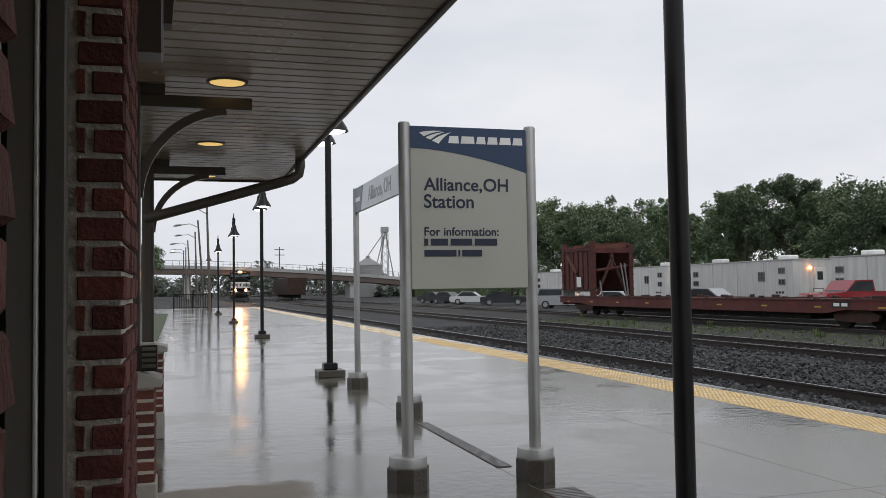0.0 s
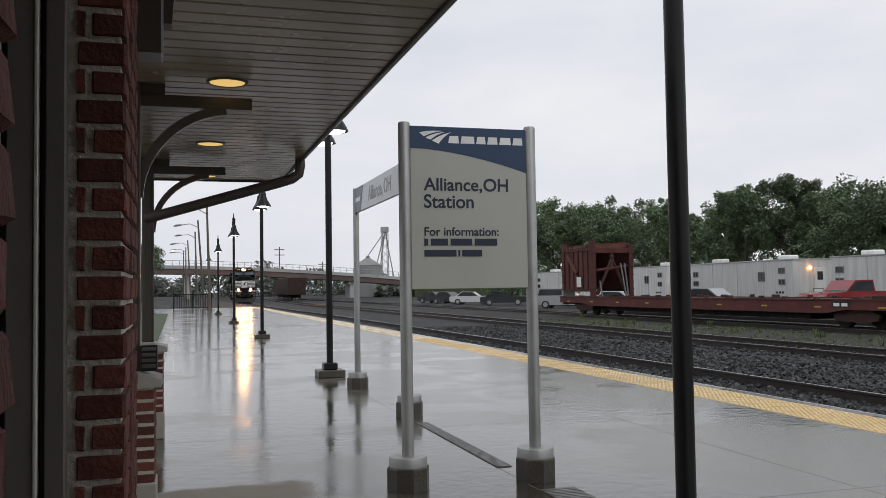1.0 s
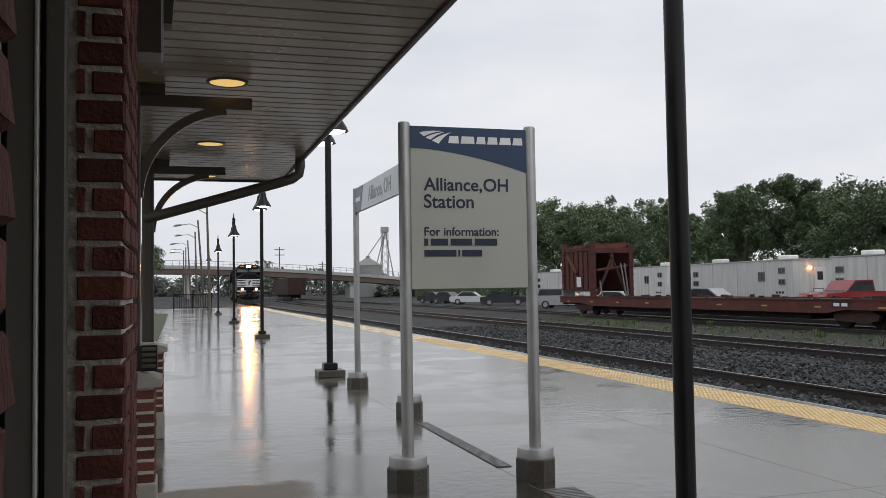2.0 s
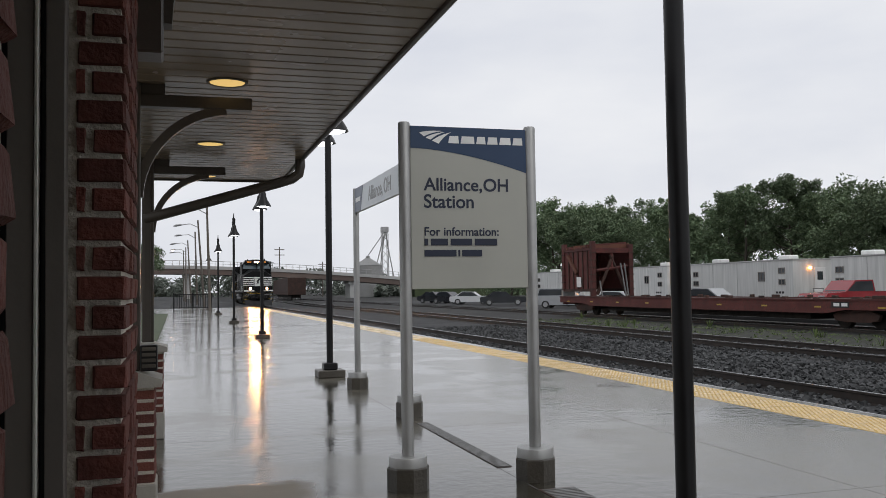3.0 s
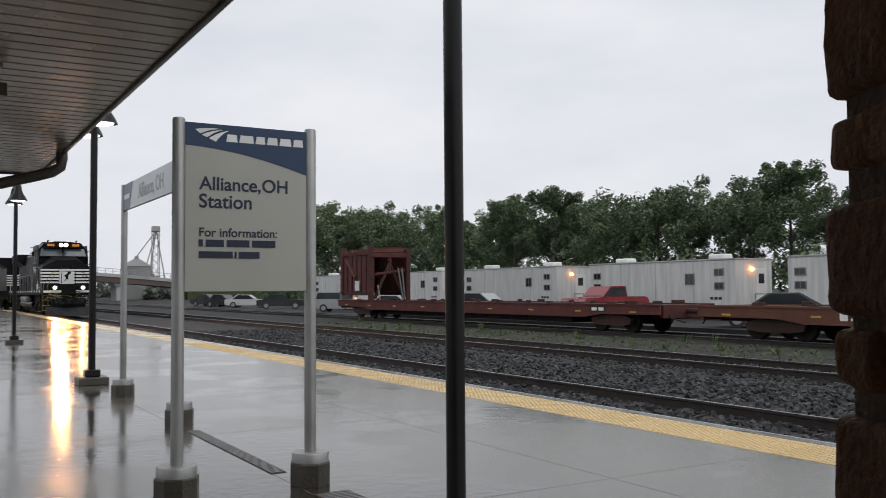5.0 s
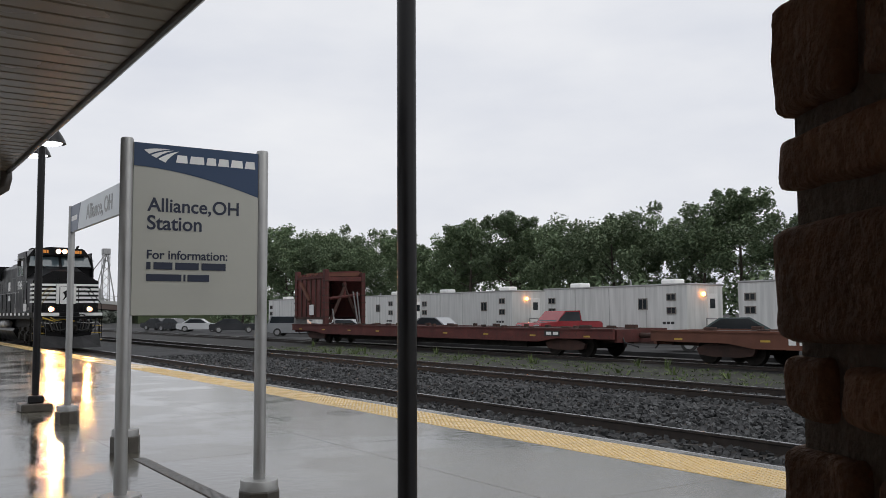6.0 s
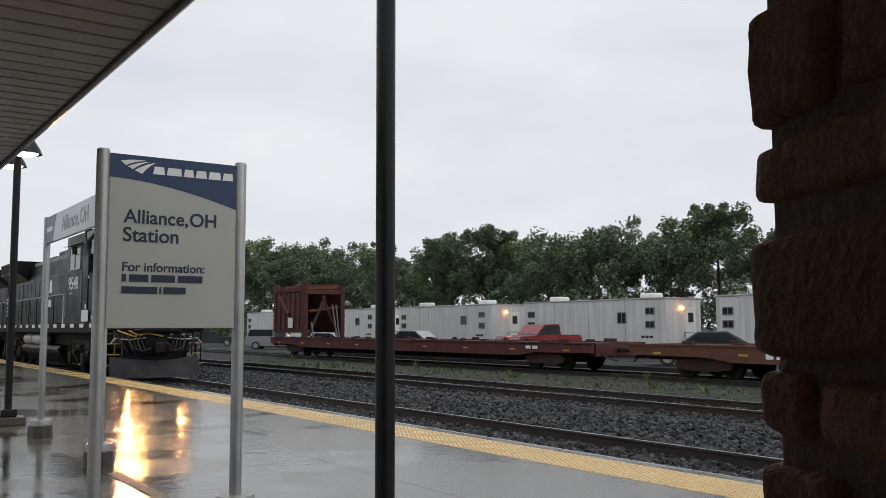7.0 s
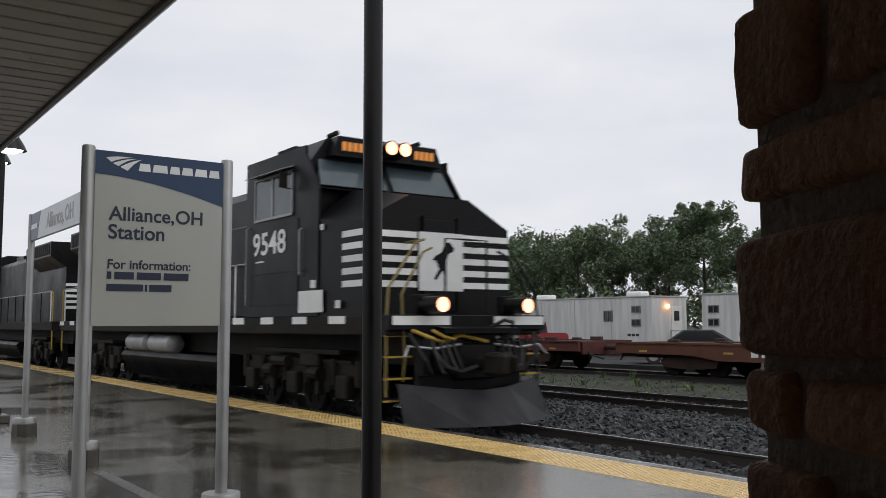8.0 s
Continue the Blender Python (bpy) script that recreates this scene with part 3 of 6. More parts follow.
def rough_brick(lx, ly, h, seed):
    """A tumbled brick with rounded arrises and a slightly uneven face, its corner at the origin."""
    bm = bmesh.new()
    bmesh.ops.create_cube(bm, size=2)
    bmesh.ops.subdivide_edges(bm, edges=list(bm.edges), cuts=7, use_grid_fill=True)
    half, r = Vector((lx / 2, ly / 2, h / 2)), 0.009
    off = Vector((seed * 3.7, seed * 1.9, seed * 5.3))
    for p in bm.verts:
        u = Vector([math.copysign(abs(c) ** 0.6, c) * e for c, e in zip(p.co, half)])
        core = Vector([max(-e + r, min(e - r, c)) for c, e in zip(u, half)])
        d = u - core
        u = core + d.normalized() * r if d.length > 1e-6 else u
        n = noise.noise_vector(u * 28 + off) * 0.0030 + noise.noise_vector(u * 85 + off) * 0.0014
        p.co = u + half + n
    me = bpy.data.meshes.new("brick")
    bm.to_mesh(me)
    bm.free()
    me.materials.append(M_BRICKBROWN)
    me.polygons.foreach_set("use_smooth", [True] * len(me.polygons))
    return me


def build_pillar():
    """The rough brick pillar close beside the camera, on the track side: tall and low courses by turns."""
    at = pose(0.603, 0.437, 0, 0, 0, -28)
    s = Solid()
    s.box(0.013, 0.60, -0.75, -0.013, 0, 3.0)
    pil = part("brick_pillar", s, M_MORTAR_OLD, m=at)
    tagged(pil, "rough tumbled brick pillar with deep mortar joints", "pillar", kind="structure")
    rnd = random.Random(21)
    tall, low = 0.083, 0.042
    kinds = {(h, w): [rough_brick(0.1, w, h, 3 * i + k) for k in range(3)] for i, (h, w) in enumerate(((tall, 0.098), (tall, 0.2), (low, 0.062), (low, 0.2)))}
    side = {h: [rough_brick(0.2, 0.1, h, 30 + k) for k in range(2)] for h in (tall, low)}
    row, z = 0, 0.722
    while z < 2.2:
        for h, zz, first in ((tall, z, 0.098 if row % 2 else 0.2), (low, z + 0.102, 0.062 if row % 2 else 0.2)):
            y, w = 0.0, first
            while y < 0.62:
                y += w
                share("brick", rnd.choice(kinds[h, w]), pil, pose(rnd.uniform(-0.003, 0.005), -y, zz + rnd.uniform(-0.002, 0.002), rnd.uniform(-1, 1), 0, rnd.uniform(-1, 1)))
                y, w = y + 0.017, 0.2
            for k in range(2):
                share("brick", rnd.choice(side[h]), pil, pose(0.115 + 0.217 * k, -0.1, zz))
        z += 0.1602
        row += 1


def build_canopy():
    x0, x1, y0, y1 = -0.62, 1.17, -6, 10.6
    roof = thing("canopy", "station canopy with a taupe boarded soffit, dark fascia and gutter", "canopy", kind="structure")
    s = Solid()
    s.box(x0, x1, y0, y1, CANOPY_Z + 0.03, CANOPY_Z + 0.09)
    s.prism([(x0, CANOPY_Z + 0.09), (x1 + 0.1, CANOPY_Z + 0.09), (x0, CANOPY_Z + 0.85)], y0, y1, "y")
    part("roof", s, M_BRONZE, roof)
    boards = Solid()
    y, n = y0, 0
    while y < y1 - 0.01:
        w = min(0.158, y1 - y)
        z = CANOPY_Z
        boards.prism([(y + 0.003, z + 0.035), (y + 0.003, z + 0.016), (y + 0.016, z), (y + w - 0.010, z), (y + w - 0.003, z + 0.014), (y + w - 0.002, z + 0.035)], x0, x1 - 0.004)
        y += 0.16
    part("soffit", boards, M_SOFFIT, roof, "taupe beaded soffit boards")
    s = Solid()
    s.box(x1, x1 + 0.022, y0, y1 + 0.03, CANOPY_Z - 0.025, CANOPY_Z + 0.15, c=0.004)
    s.box(x0, x1, y1, y1 + 0.025, CANOPY_Z - 0.02, CANOPY_Z + 0.15, c=0.004)
    part("fascia", s, M_BRONZE, roof)
    s = Solid()
    s.prism([(x1 + 0.022, CANOPY_Z + 0.15), (x1 + 0.022, CANOPY_Z + 0.04), (x1 + 0.06, CANOPY_Z + 0.03), (x1 + 0.12, CANOPY_Z + 0.08), (x1 + 0.13, CANOPY_Z + 0.15)], y0, y1 + 0.03, "y")
    part("gutter", s, M_BRONZE, roof)
    # drain pipe from the gutter back to the post
    s = Solid()
    s.tube([(1.17, 8.85, 2.72), (1.175, 8.85, 2.62), (1.16, 8.85, 2.54), (1.09, 8.86, 2.49), (0.98, 8.87, 2.455), (-0.30, 9.0, 2.09)], 0.05, 12)
    part("drain_pipe", s, M_BRONZE, roof, "dark round drain pipe", smooth=True)
    for x, y in ((0.30, 5.62), (0.28, 8.0), (0.31, 10.25), (0.30, 3.2), (0.3, 0.9)):
        s = Solid()
        s.lathe([(0.10, 0.004), (0.125, 0.004), (0.128, -0.006), (0.115, -0.010), (0.108, -0.004)], 24, (x, y, CANOPY_Z))
        d = part("downlight", s, M_FRAMEGREY, roof, smooth=True)
        s = Solid()
        s.lathe([(0.0, -0.002), (0.107, -0.002), (0.107, -0.005), (0.0, -0.006)], 24, (x, y, CANOPY_Z))
        part("lens", s, M_DOWNLIGHT, d, "glowing amber lens", smooth=True)


def build_post(y, label):
    """A canopy post on a brick pier, with its beam and curved brace."""
    pier = thing("brick_pier", label, "pier", pose(-0.27, y, 0), group="canopy piers")
    s = Solid()
    s.box(-0.175, 0.135, -0.155, 0.155, 0.24, 0.82)
    core = part("core", s, M_MORTAR, pier)
    s = Solid()
    s.box(-0.19, 0.15, -0.17, 0.17, 0, 0.245, c=0.008)
    part("base", s, M_CONC_CAP, pier, "pale concrete base")
    s = Solid()
    s.prism([(-0.22, 0.82), (0.18, 0.82), (0.18, 0.865), (0.05, 0.91), (-0.09, 0.91), (-0.22, 0.865)], -0.2, 0.2, "y")
    part("cap", s, M_CONC_CAP, pier, "pale cast stone cap with sloping edges")
    bricks = [brick_mesh(0.186, 0.09, 60, h=0.052), brick_mesh(0.117, 0.09, 61, h=0.052), brick_mesh(0.09, 0.188, 62, h=0.052), brick_mesh(0.09, 0.124, 63, h=0.052)]
    for i in range(8):
        z = 0.255 + i * 0.0705
        a, b = (0, 1) if i % 2 else (1, 0)
        xa = (0.194 if a == 0 else 0.125)
        share("brick", bricks[a], core, pose(-0.182, -0.163, z))
        share("brick", bricks[b], core, pose(-0.182 + xa + 0.011, -0.163, z))
        share("brick", bricks[2 if i % 2 else 3], core, pose(0.052, -0.062, z))
        share("brick", bricks[3 if i % 2 else 2], core, pose(0.052, -0.062 + (0.205 if i % 2 else 0.14), z)).scale = (1, 0.9 if i % 2 == 0 else 0.1, 1)
    post = thing("canopy_post", "dark bronze steel canopy post with beam and curved brace", "post", pose(-0.27, y, 0), group="canopy posts")
    s = Solid()
    s.box(-0.055, 0.055, -0.055, 0.055, 0.91, CANOPY_Z, c=0.006)
    part("column", s, M_BRONZE, post)
    s = Solid()
    s.box(-0.16, 0.73, -0.04, 0.04, CANOPY_Z - 0.146, CANOPY_Z - 0.07, c=0.004)
    # thin filler plate added in the gap above, standing in for the dark shading
    s.box(-0.16, 0.20, -0.02, 0.02, CANOPY_Z - 0.072, CANOPY_Z - 0.002)
    part("beam", s, M_BRONZE, post)
    s = Solid()
    s.bar(arc((0.62, 1.95), 0.58, 178, 95, 12, 0), 0.065, 0.055)
    part("brace", s, M_BRONZE, post)
    s = Solid()
    s.box(-0.025, 0.025, -0.075, -0.055, 0.93, 2.6)
    part("conduit", s, M_BRONZE, post)
    return post


def build_bracket():
    """The wall bracket near the camera: a stub post and curved brace up to the soffit."""
    b = thing("wall_bracket", "dark bronze steel canopy bracket fixed to the brick wall", "bracket", pose(0, 2.56, 0))
    s = Solid()
    s.box(-0.19, -0.035, -0.06, 0.06, 2.03, CANOPY_Z, c=0.006)
    part("plate", s, M_BRONZE, b)
    s = Solid()
    s.bar(arc((0.42, 2.12), 0.46, 180, 92, 12, 0), 0.065, 0.055)
    part("brace", s, M_BRONZE, b)
    s = Solid()
    s.box(-0.19, 0.46, -0.04, 0.04, CANOPY_Z - 0.105, CANOPY_Z - 0.002, c=0.004)
    part("beam", s, M_BRONZE, b)


def build_blue_board():
    b = thing("notice_board", "dark blue notice board hung at the far canopy post", "sign", pose(-0.30, 9.22, 0))
    s = Solid()
    s.box(0.0, 0.078, -0.012, 0.012, 1.90, 2.56, c=0.003)
    part("panel", s, M_SIGNBLUE, b)
    s = Solid()
    s.box(-0.03, 0.02, -0.12, -0.012, 1.98, 2.02)
    part("bracket", s, M_BRONZE, b)
    s = Solid()
    s.box(-0.03, 0.02, -0.12, -0.012, 2.42, 2.46)
    part("bracket", s, M_BRONZE, b)


def build_outlet():
    o = thing("outlet_box", "black weatherproof outlet box on the pier cap", "outlet box", pose(-0.165, 5.72, 0.91))
    s = Solid()
    s.box(-0.05, 0.05, -0.05, 0.05, 0, 0.155, c=0.006)
    part("case", s, M_BLACK, o)
    for k in range(4):
        s = Solid()
        s.box(-0.04, 0.04, -0.056, -0.05, 0.02 + 0.034 * k, 0.042 + 0.034 * k, c=0.003)
        part("cover", s, M_BRONZE, o)


# ------------------------------------------------------------ signs and platform lamps
def sign_foot(parent, x, y):
    s = Solid()
    s.lathe([(0.150, 0), (0.150, 0.15), (0.143, 0.16)], 8, (x, y, 0))
    part("footing", s, M_CONC_DARK, parent, "octagonal dark concrete footing")
    s = Solid()
    s.lathe([(0.132, 0.16), (0.132, 0.222), (0.128, 0.228), (0.05, 0.23)], 24, (x, y, 0))
    part("collar", s, M_GALV, parent, "grey metal collar", smooth=True)


def bars(parent, x, y, z, h, widths, material, gap, m=None):
    """Plain bars in the place of writing."""
    for w in widths:
        s = Solid()
        s.box(x, x + w, y - 0.003, y, z, z + h)
        part("text_bar", s, material, parent, m=m)
        x += w + gap


def build_sign():
    sg = thing("station_sign", "cream station sign with a blue header between two grey metal posts", "sign", pose(1.53, 6.04, 0))
    L = 0.948
    for x in (0, L):
        sign_foot(sg, x, 0)
        s = Solid()
        s.lathe([(0.042, 0.22), (0.042, 2.545), (0.036, 2.555), (0.0, 2.556)], 20, (x, 0, 0))
        part("post", s, M_GALV, sg, smooth=True)
    s = Solid()
    s.box(0.038, L - 0.038, -0.022, 0.022, 1.378, 2.53, c=0.003)
    panel = part("panel", s, M_SIGN, sg)
    n, out = 18, []
    x0, x1 = 0.04, L - 0.04
    for i in range(n + 1):
        u = i / n
        out.append((x0 + (x1 - x0) * u, 2.372 - 0.16 * u ** 1.75))
    s = Solid()
    s.prism([(x0, 2.528), *out, (x1, 2.528)], -0.0245, -0.0225, "y")
    part("header", s, M_SIGNBLUE, panel, "blue header with a curved lower edge")
    # emblem: three swooping feathers, and plain shapes for the name
    for first, last, tip in (((0.104, 2.483), (0.139, 2.456), (0.281, 2.497)), ((0.149, 2.449), (0.186, 2.433), (0.302, 2.4925)),
                             ((0.197, 2.428), (0.246, 2.407), (0.340, 2.491))):
        rim = []
        for a, b in ((Vector(first), Vector(tip)), (Vector(tip), Vector(last))):
            c = (a + b) / 2 + Vector((-0.008, 0.014))
            rim += [tuple(a * (1 - u) ** 2 + c * 2 * u * (1 - u) + b * u * u) for u in (0.0, 0.2, 0.4, 0.6, 0.8)]
        s = Solid()
        s.prism(rim + [last], -0.0275, -0.025, "y")
        part("emblem_stripe", s, M_WHITEPAINT, panel)
    for i, w in enumerate((0.08, 0.105, 0.072, 0.08, 0.09, 0.078)):
        s = Solid()
        a = 0.318 + sum((0.08, 0.105, 0.072, 0.08, 0.09, 0.078)[:i]) + 0.012 * i
        s.prism([(a, 2.413), (a + w, 2.413), (a + w - 0.006, 2.465), (a + 0.010, 2.465)], -0.0275, -0.025, "y")
        part("name_bar", s, M_WHITEPAINT, panel)
    face = -0.0235
    letters("lettering", "Alliance,|OH", 0.1285, M_INK, panel, pose(0.135, face, 2.075, 90), "dark navy lettering")
    letters("lettering", "Station", 0.134, M_INK, panel, pose(0.130, face, 1.952, 90), "dark navy lettering")
    letters("lettering", "For information:", 0.0845, M_INK, panel, pose(0.13, face, 1.755, 90), "dark navy lettering")
    bars(panel, 0.132, -0.023, 1.685, 0.048, (0.028, 0.125, 0.16, 0.17), M_INK, 0.02)
    bars(panel, 0.132, -0.023, 1.607, 0.046, (0.235, 0.014, 0.15), M_INK, 0.014)


def build_name_sign():
    sg = thing("name_sign", "long pale station name board on two grey posts", "sign", pose(2.42, 9.46, 0))
    L = 2.9
    for y in (0, L):
        sign_foot(sg, 0, y)
        s = Solid()
        s.lathe([(0.042, 0.22), (0.042, 2.80), (0.036, 2.81), (0.0, 2.811)], 18, (0, y, 0))
        part("post", s, M_GALV, sg, smooth=True)
    s = Solid()
    s.box(-0.02, 0.02, 0.04, L - 0.04, 2.46, 2.80, c=0.003)
    panel = part("panel", s, M_SIGNLIGHT, sg)
    s = Solid()
    s.prism([(L - 0.042, 2.462), (L - 0.042, 2.798), (L - 0.62, 2.798), (L - 0.52, 2.64), (L - 0.45, 2.462)], -0.0225, -0.0205)
    part("header", s, M_SIGNBLUE, panel, "blue end with a slanted edge")
    s = Solid()
    s.prism([(L - 0.42, 2.60), (L - 0.10, 2.60), (L - 0.10, 2.66), (L - 0.44, 2.66)], -0.0245, -0.023)
    part("name_bar", s, M_WHITEPAINT, panel)
    letters("lettering", "Alliance, OH", 0.25, M_GALV, panel, pose(-0.0215, 1.95, 2.55, 90, 0, -90), "grey lettering")


def build_lamp():
    lamp = thing("platform_lamp", "black platform lamp with two bell shades on a tall pole", "lamp post", group="platform lamps")
    s = Solid()
    s.box(-0.215, 0.215, -0.215, 0.215, 0, 0.115, c=0.012)
    part("footing", s, M_CONC_DARK, lamp, "square concrete footing")
    s = Solid()
    s.box(-0.11, 0.11, -0.11, 0.11, 0.115, 0.225, c=0.015)
    part("base", s, M_BLACK, lamp)
    s = Solid()
    s.lathe([(0.052, 0.22), (0.052, 4.55), (0.065, 4.56), (0.065, 4.62), (0.03, 4.66), (0.02, 4.85), (0.0, 4.86)], 16)
    part("pole", s, M_BLACK, lamp, smooth=True)
    for sg in (-1, 1):
        y = sg * 0.58
        s = Solid()
        s.tube([(0, 0, 4.42), (0, y * 0.6, 4.56), (0, y, 4.60), (0, y, 4.30)], 0.02, 8)
        part("arm", s, M_BLACK, lamp, smooth=True)
        s = Solid()
        s.lathe([(0.045, 4.85), (0.03, 4.62), (0.075, 4.55), (0.095, 4.42), (0.13, 4.33), (0.20, 4.22), (0.23, 4.15), (0.215, 4.145), (0.12, 4.3), (0.0, 4.4)], 18, (0, y, -0.30))
        shade = part("shade", s, M_BLACK, lamp, "black bell shade", smooth=True)
        s = Solid()
        s.lathe([(0.0, 4.145), (0.10, 4.115), (0.17, 4.14), (0.19, 4.18), (0.0, 4.22)], 18, (0, y, -0.30))
        part("lens", s, M_LAMPLENS, shade, "glowing white lens", smooth=True)
    lamp.matrix_basis = pose(2.34, 14.25, 0)
    for y in (4.05, 26.8, 40.4, 56.2, 73.4):
        copy_thing(lamp, pose(2.40 + (0.085 if y < 5 else 0), y, 0))


def build_drain():
    g = thing("trench_drain", "dark iron trench drain grating set in the platform", "drain", kind="structure")
    s = Solid()
    s.box(2.355, 2.475, 6.5, 8.95, -0.055, 0.002)
    part("channel", s, M_RUSTDARK, g)
    s = Solid()
    s.box(-0.058, 0.058, -0.012, 0.012, 0, 0.006)
    me = s.mesh("slat", M_IRON)
    for i in range(60):
        share("slat", me, g, pose(2.415, 6.53 + i * 0.04, 0.002))
    b = thing("trench_drain", "dark iron drain grating beside the sign footing", "drain", kind="structure")
    s = Solid()
    s.box(2.36, 2.62, 3.2, 5.7, -0.055, 0.003)
    part("channel", s, M_RUSTDARK, b)
    for i in range(60):
        share("slat", me, b, pose(2.49, 3.24 + i * 0.041, 0.002)).scale = (2.1, 1, 1)


# ------------------------------------------------------------ the train
def lamp_unit(parent, name, x, y0, y1, z, r, glass):
    """A deep lamp barrel open to the front (-y): dark shell, glowing reflector wall and a bright glass at its bottom."""
    shell, wall = Solid(), Solid()
    n = 20
    for sol, ra, rb, ya, yb in ((shell, r + 0.018, r + 0.018, y0, y1), (wall, r, r * 0.82, y0 + 0.006, y1 - 0.012)):
        ring = [(x + q * math.cos(2 * math.pi * k / n), yy, z + q * math.sin(2 * math.pi * k / n)) for q, yy in ((ra, ya), (rb, yb)) for k in range(n)]
        sol.add(ring, [(k, (k + 1) % n, n + (k + 1) % n, n + k) for k in range(n)])
    lip = [(x + q * math.cos(2 * math.pi * k / n), y0, z + q * math.sin(2 * math.pi * k / n)) for q in (r, r + 0.018) for k in range(n)]
    shell.add(lip, [(k, (k + 1) % n, n + (k + 1) % n, n + k) for k in range(n)])
    barrel = part(name, shell, M_LOCO, parent, smooth=True)
    part("reflector", wall, M_REFLECTOR, barrel, "glowing lamp reflector", smooth=True)
    s = Solid()
    s.tube([(x, y1 - 0.022, z), (x, y1 - 0.008, z)], r * 0.8, n)
    part("lens", s, glass, barrel, "bright glowing lamp glass")


def build_locomotive():
    """A wide-cab diesel locomotive; its front lamps stand over the origin, its rail level is z = 0, it faces -y."""
    lo = thing("locomotive", "black diesel locomotive with white nose stripes and lit headlights", "locomotive")
    W = 1.56
    s = Solid()
    s.box(-W, W, 0.35, 21.0, 1.42, 1.74, c=0.02)
    s.box(-0.9, 0.9, 0.41, 21.3, 0.95, 1.42)
    frame_part = part("underframe", s, M_LOCOUNDER, lo)
    for y0 in [1.6 + 1.35 * i for i in range(15)]:
        s = Solid()
        s.box(-W - 0.006, -W + 0.01, y0, y0 + 0.55, 1.60, 1.73)
        part("edge_marking", s, M_WHITEPAINT, frame_part, "white sill marking")
    # nose: side walls, front with cut shoulders, sloping top
    nose = Solid()
    fr = [(-W + 0.06, 1.74), (-W + 0.06, 3.26), (-0.62, 3.74), (0.62, 3.74), (W - 0.06, 3.26), (W - 0.06, 1.74)]
    bk = [(-W + 0.02, 1.74), (-W + 0.02, 3.42), (-0.75, 4.02), (0.75, 4.02), (W - 0.02, 3.42), (W - 0.02, 1.74)]
    n = len(fr)
    nose.add([(x, 1.15, z) for x, z in fr] + [(x, 2.75, z) for x, z in bk],
             [tuple(range(n)), tuple(range(2 * n - 1, n - 1, -1))] + [(k, n + k, n + (k + 1) % n, (k + 1) % n) for k in range(n)])
    nose_ob = part("nose", nose, M_LOCO, lo)
    s = Solid()
    s.box(-0.33, 0.33, 1.12, 1.16, 1.80, 3.35, c=0.01)
    s.box(-0.36, -0.34, 1.09, 1.15, 1.80, 3.40)
    s.box(0.34, 0.36, 1.09, 1.15, 1.80, 3.40)
    part("nose_door", s, M_LOCO, nose_ob)
    # white stripes on the front and round the corners
    for k in range(5):
        z = 2.20 + 0.205 * k
        for a, b in ((-W + 0.062, -0.46), (0.46, W - 0.062)):
            s = Solid()
            s.box(a, b, 1.138, 1.149, z, z + 0.105)
            part("stripe", s, M_WHITEPAINT, nose_ob)
        for sx in (-1, 1):
            s = Solid()
            xa = sx * (W - 0.056)
            s.prism([(1.15, z), (1.15, z + 0.105), (2.12 + 0.10 * k, z + 0.105), (2.06 + 0.10 * k, z)], xa, xa + sx * 0.012)
            part("stripe", s, M_WHITEPAINT, nose_ob)
    s = Solid()
    s.box(-0.45, 0.45, 1.085, 1.118, 2.15, 3.13)
    plate = part("emblem_panel", s, M_WHITEPAINT, nose_ob, "white emblem panel")
    s = Solid()
    s.prism([(-0.05, 2.52), (-0.16, 2.35), (-0.11, 2.33), (0.02, 2.50), (0.05, 2.42), (0.10, 2.45), (0.08, 2.62), (0.14, 2.78), (0.24, 2.82),
             (0.26, 2.88), (0.16, 2.98), (0.08, 2.96), (0.0, 2.80), (-0.12, 2.74), (-0.20, 2.66), (-0.12, 2.66)], 1.078, 1.0845, "y")
    part("emblem", s, M_LOCO, plate, "plain black emblem shape")
    # cab
    cab = Solid()
    side = [(2.55, 1.74), (2.55, 3.95), (3.05, 4.62), (3.05, 4.78), (5.6, 4.78), (5.6, 1.74)]
    for sx in (-1, 1):
        cab.prism([(p, q) for p, q in side], sx * (W - 0.05), sx * W)
    cab.add([(-W, 2.72, 3.98), (W, 2.72, 3.98), (W - 0.28, 3.02, 4.60), (-W + 0.28, 3.02, 4.60)], [(0, 1, 2, 3)])
    cab.prism([(-W, 1.74), (-W, 4.40), (-W + 0.38, 4.93), (-0.5, 5.02), (0.5, 5.02), (W - 0.38, 4.93), (W, 4.40), (W, 1.74)], 3.0, 5.6, "y")
    cab_ob = part("cab", cab, M_LOCO, lo)
    s = Solid()
    s.prism([(-W + 0.36, 4.60), (-W + 0.50, 4.96), (W - 0.50, 4.96), (W - 0.36, 4.60)], 2.75, 3.05, "y")
    brow = part("brow", s, M_LOCO, cab_ob)
    for sx in (-1, 1):
        s = Solid()
        s.box(sx * 0.78 - 0.28, sx * 0.78 + 0.28, 2.735, 2.752, 4.66, 4.90, c=0.004)
        nb = part("number_board", s, M_LOCO, brow, "dark number board with lit amber figures")
        for j in range(4):
            s = Solid()
            s.box(sx * 0.78 - 0.22 + 0.115 * j, sx * 0.78 - 0.13 + 0.115 * j, 2.73, 2.735, 4.70, 4.86)
            part("number_bar", s, M_NUMBER, nb)
        lamp_unit(brow, "headlight", sx * 0.145, 2.41, 2.755, 4.78, 0.122, M_HEAD)
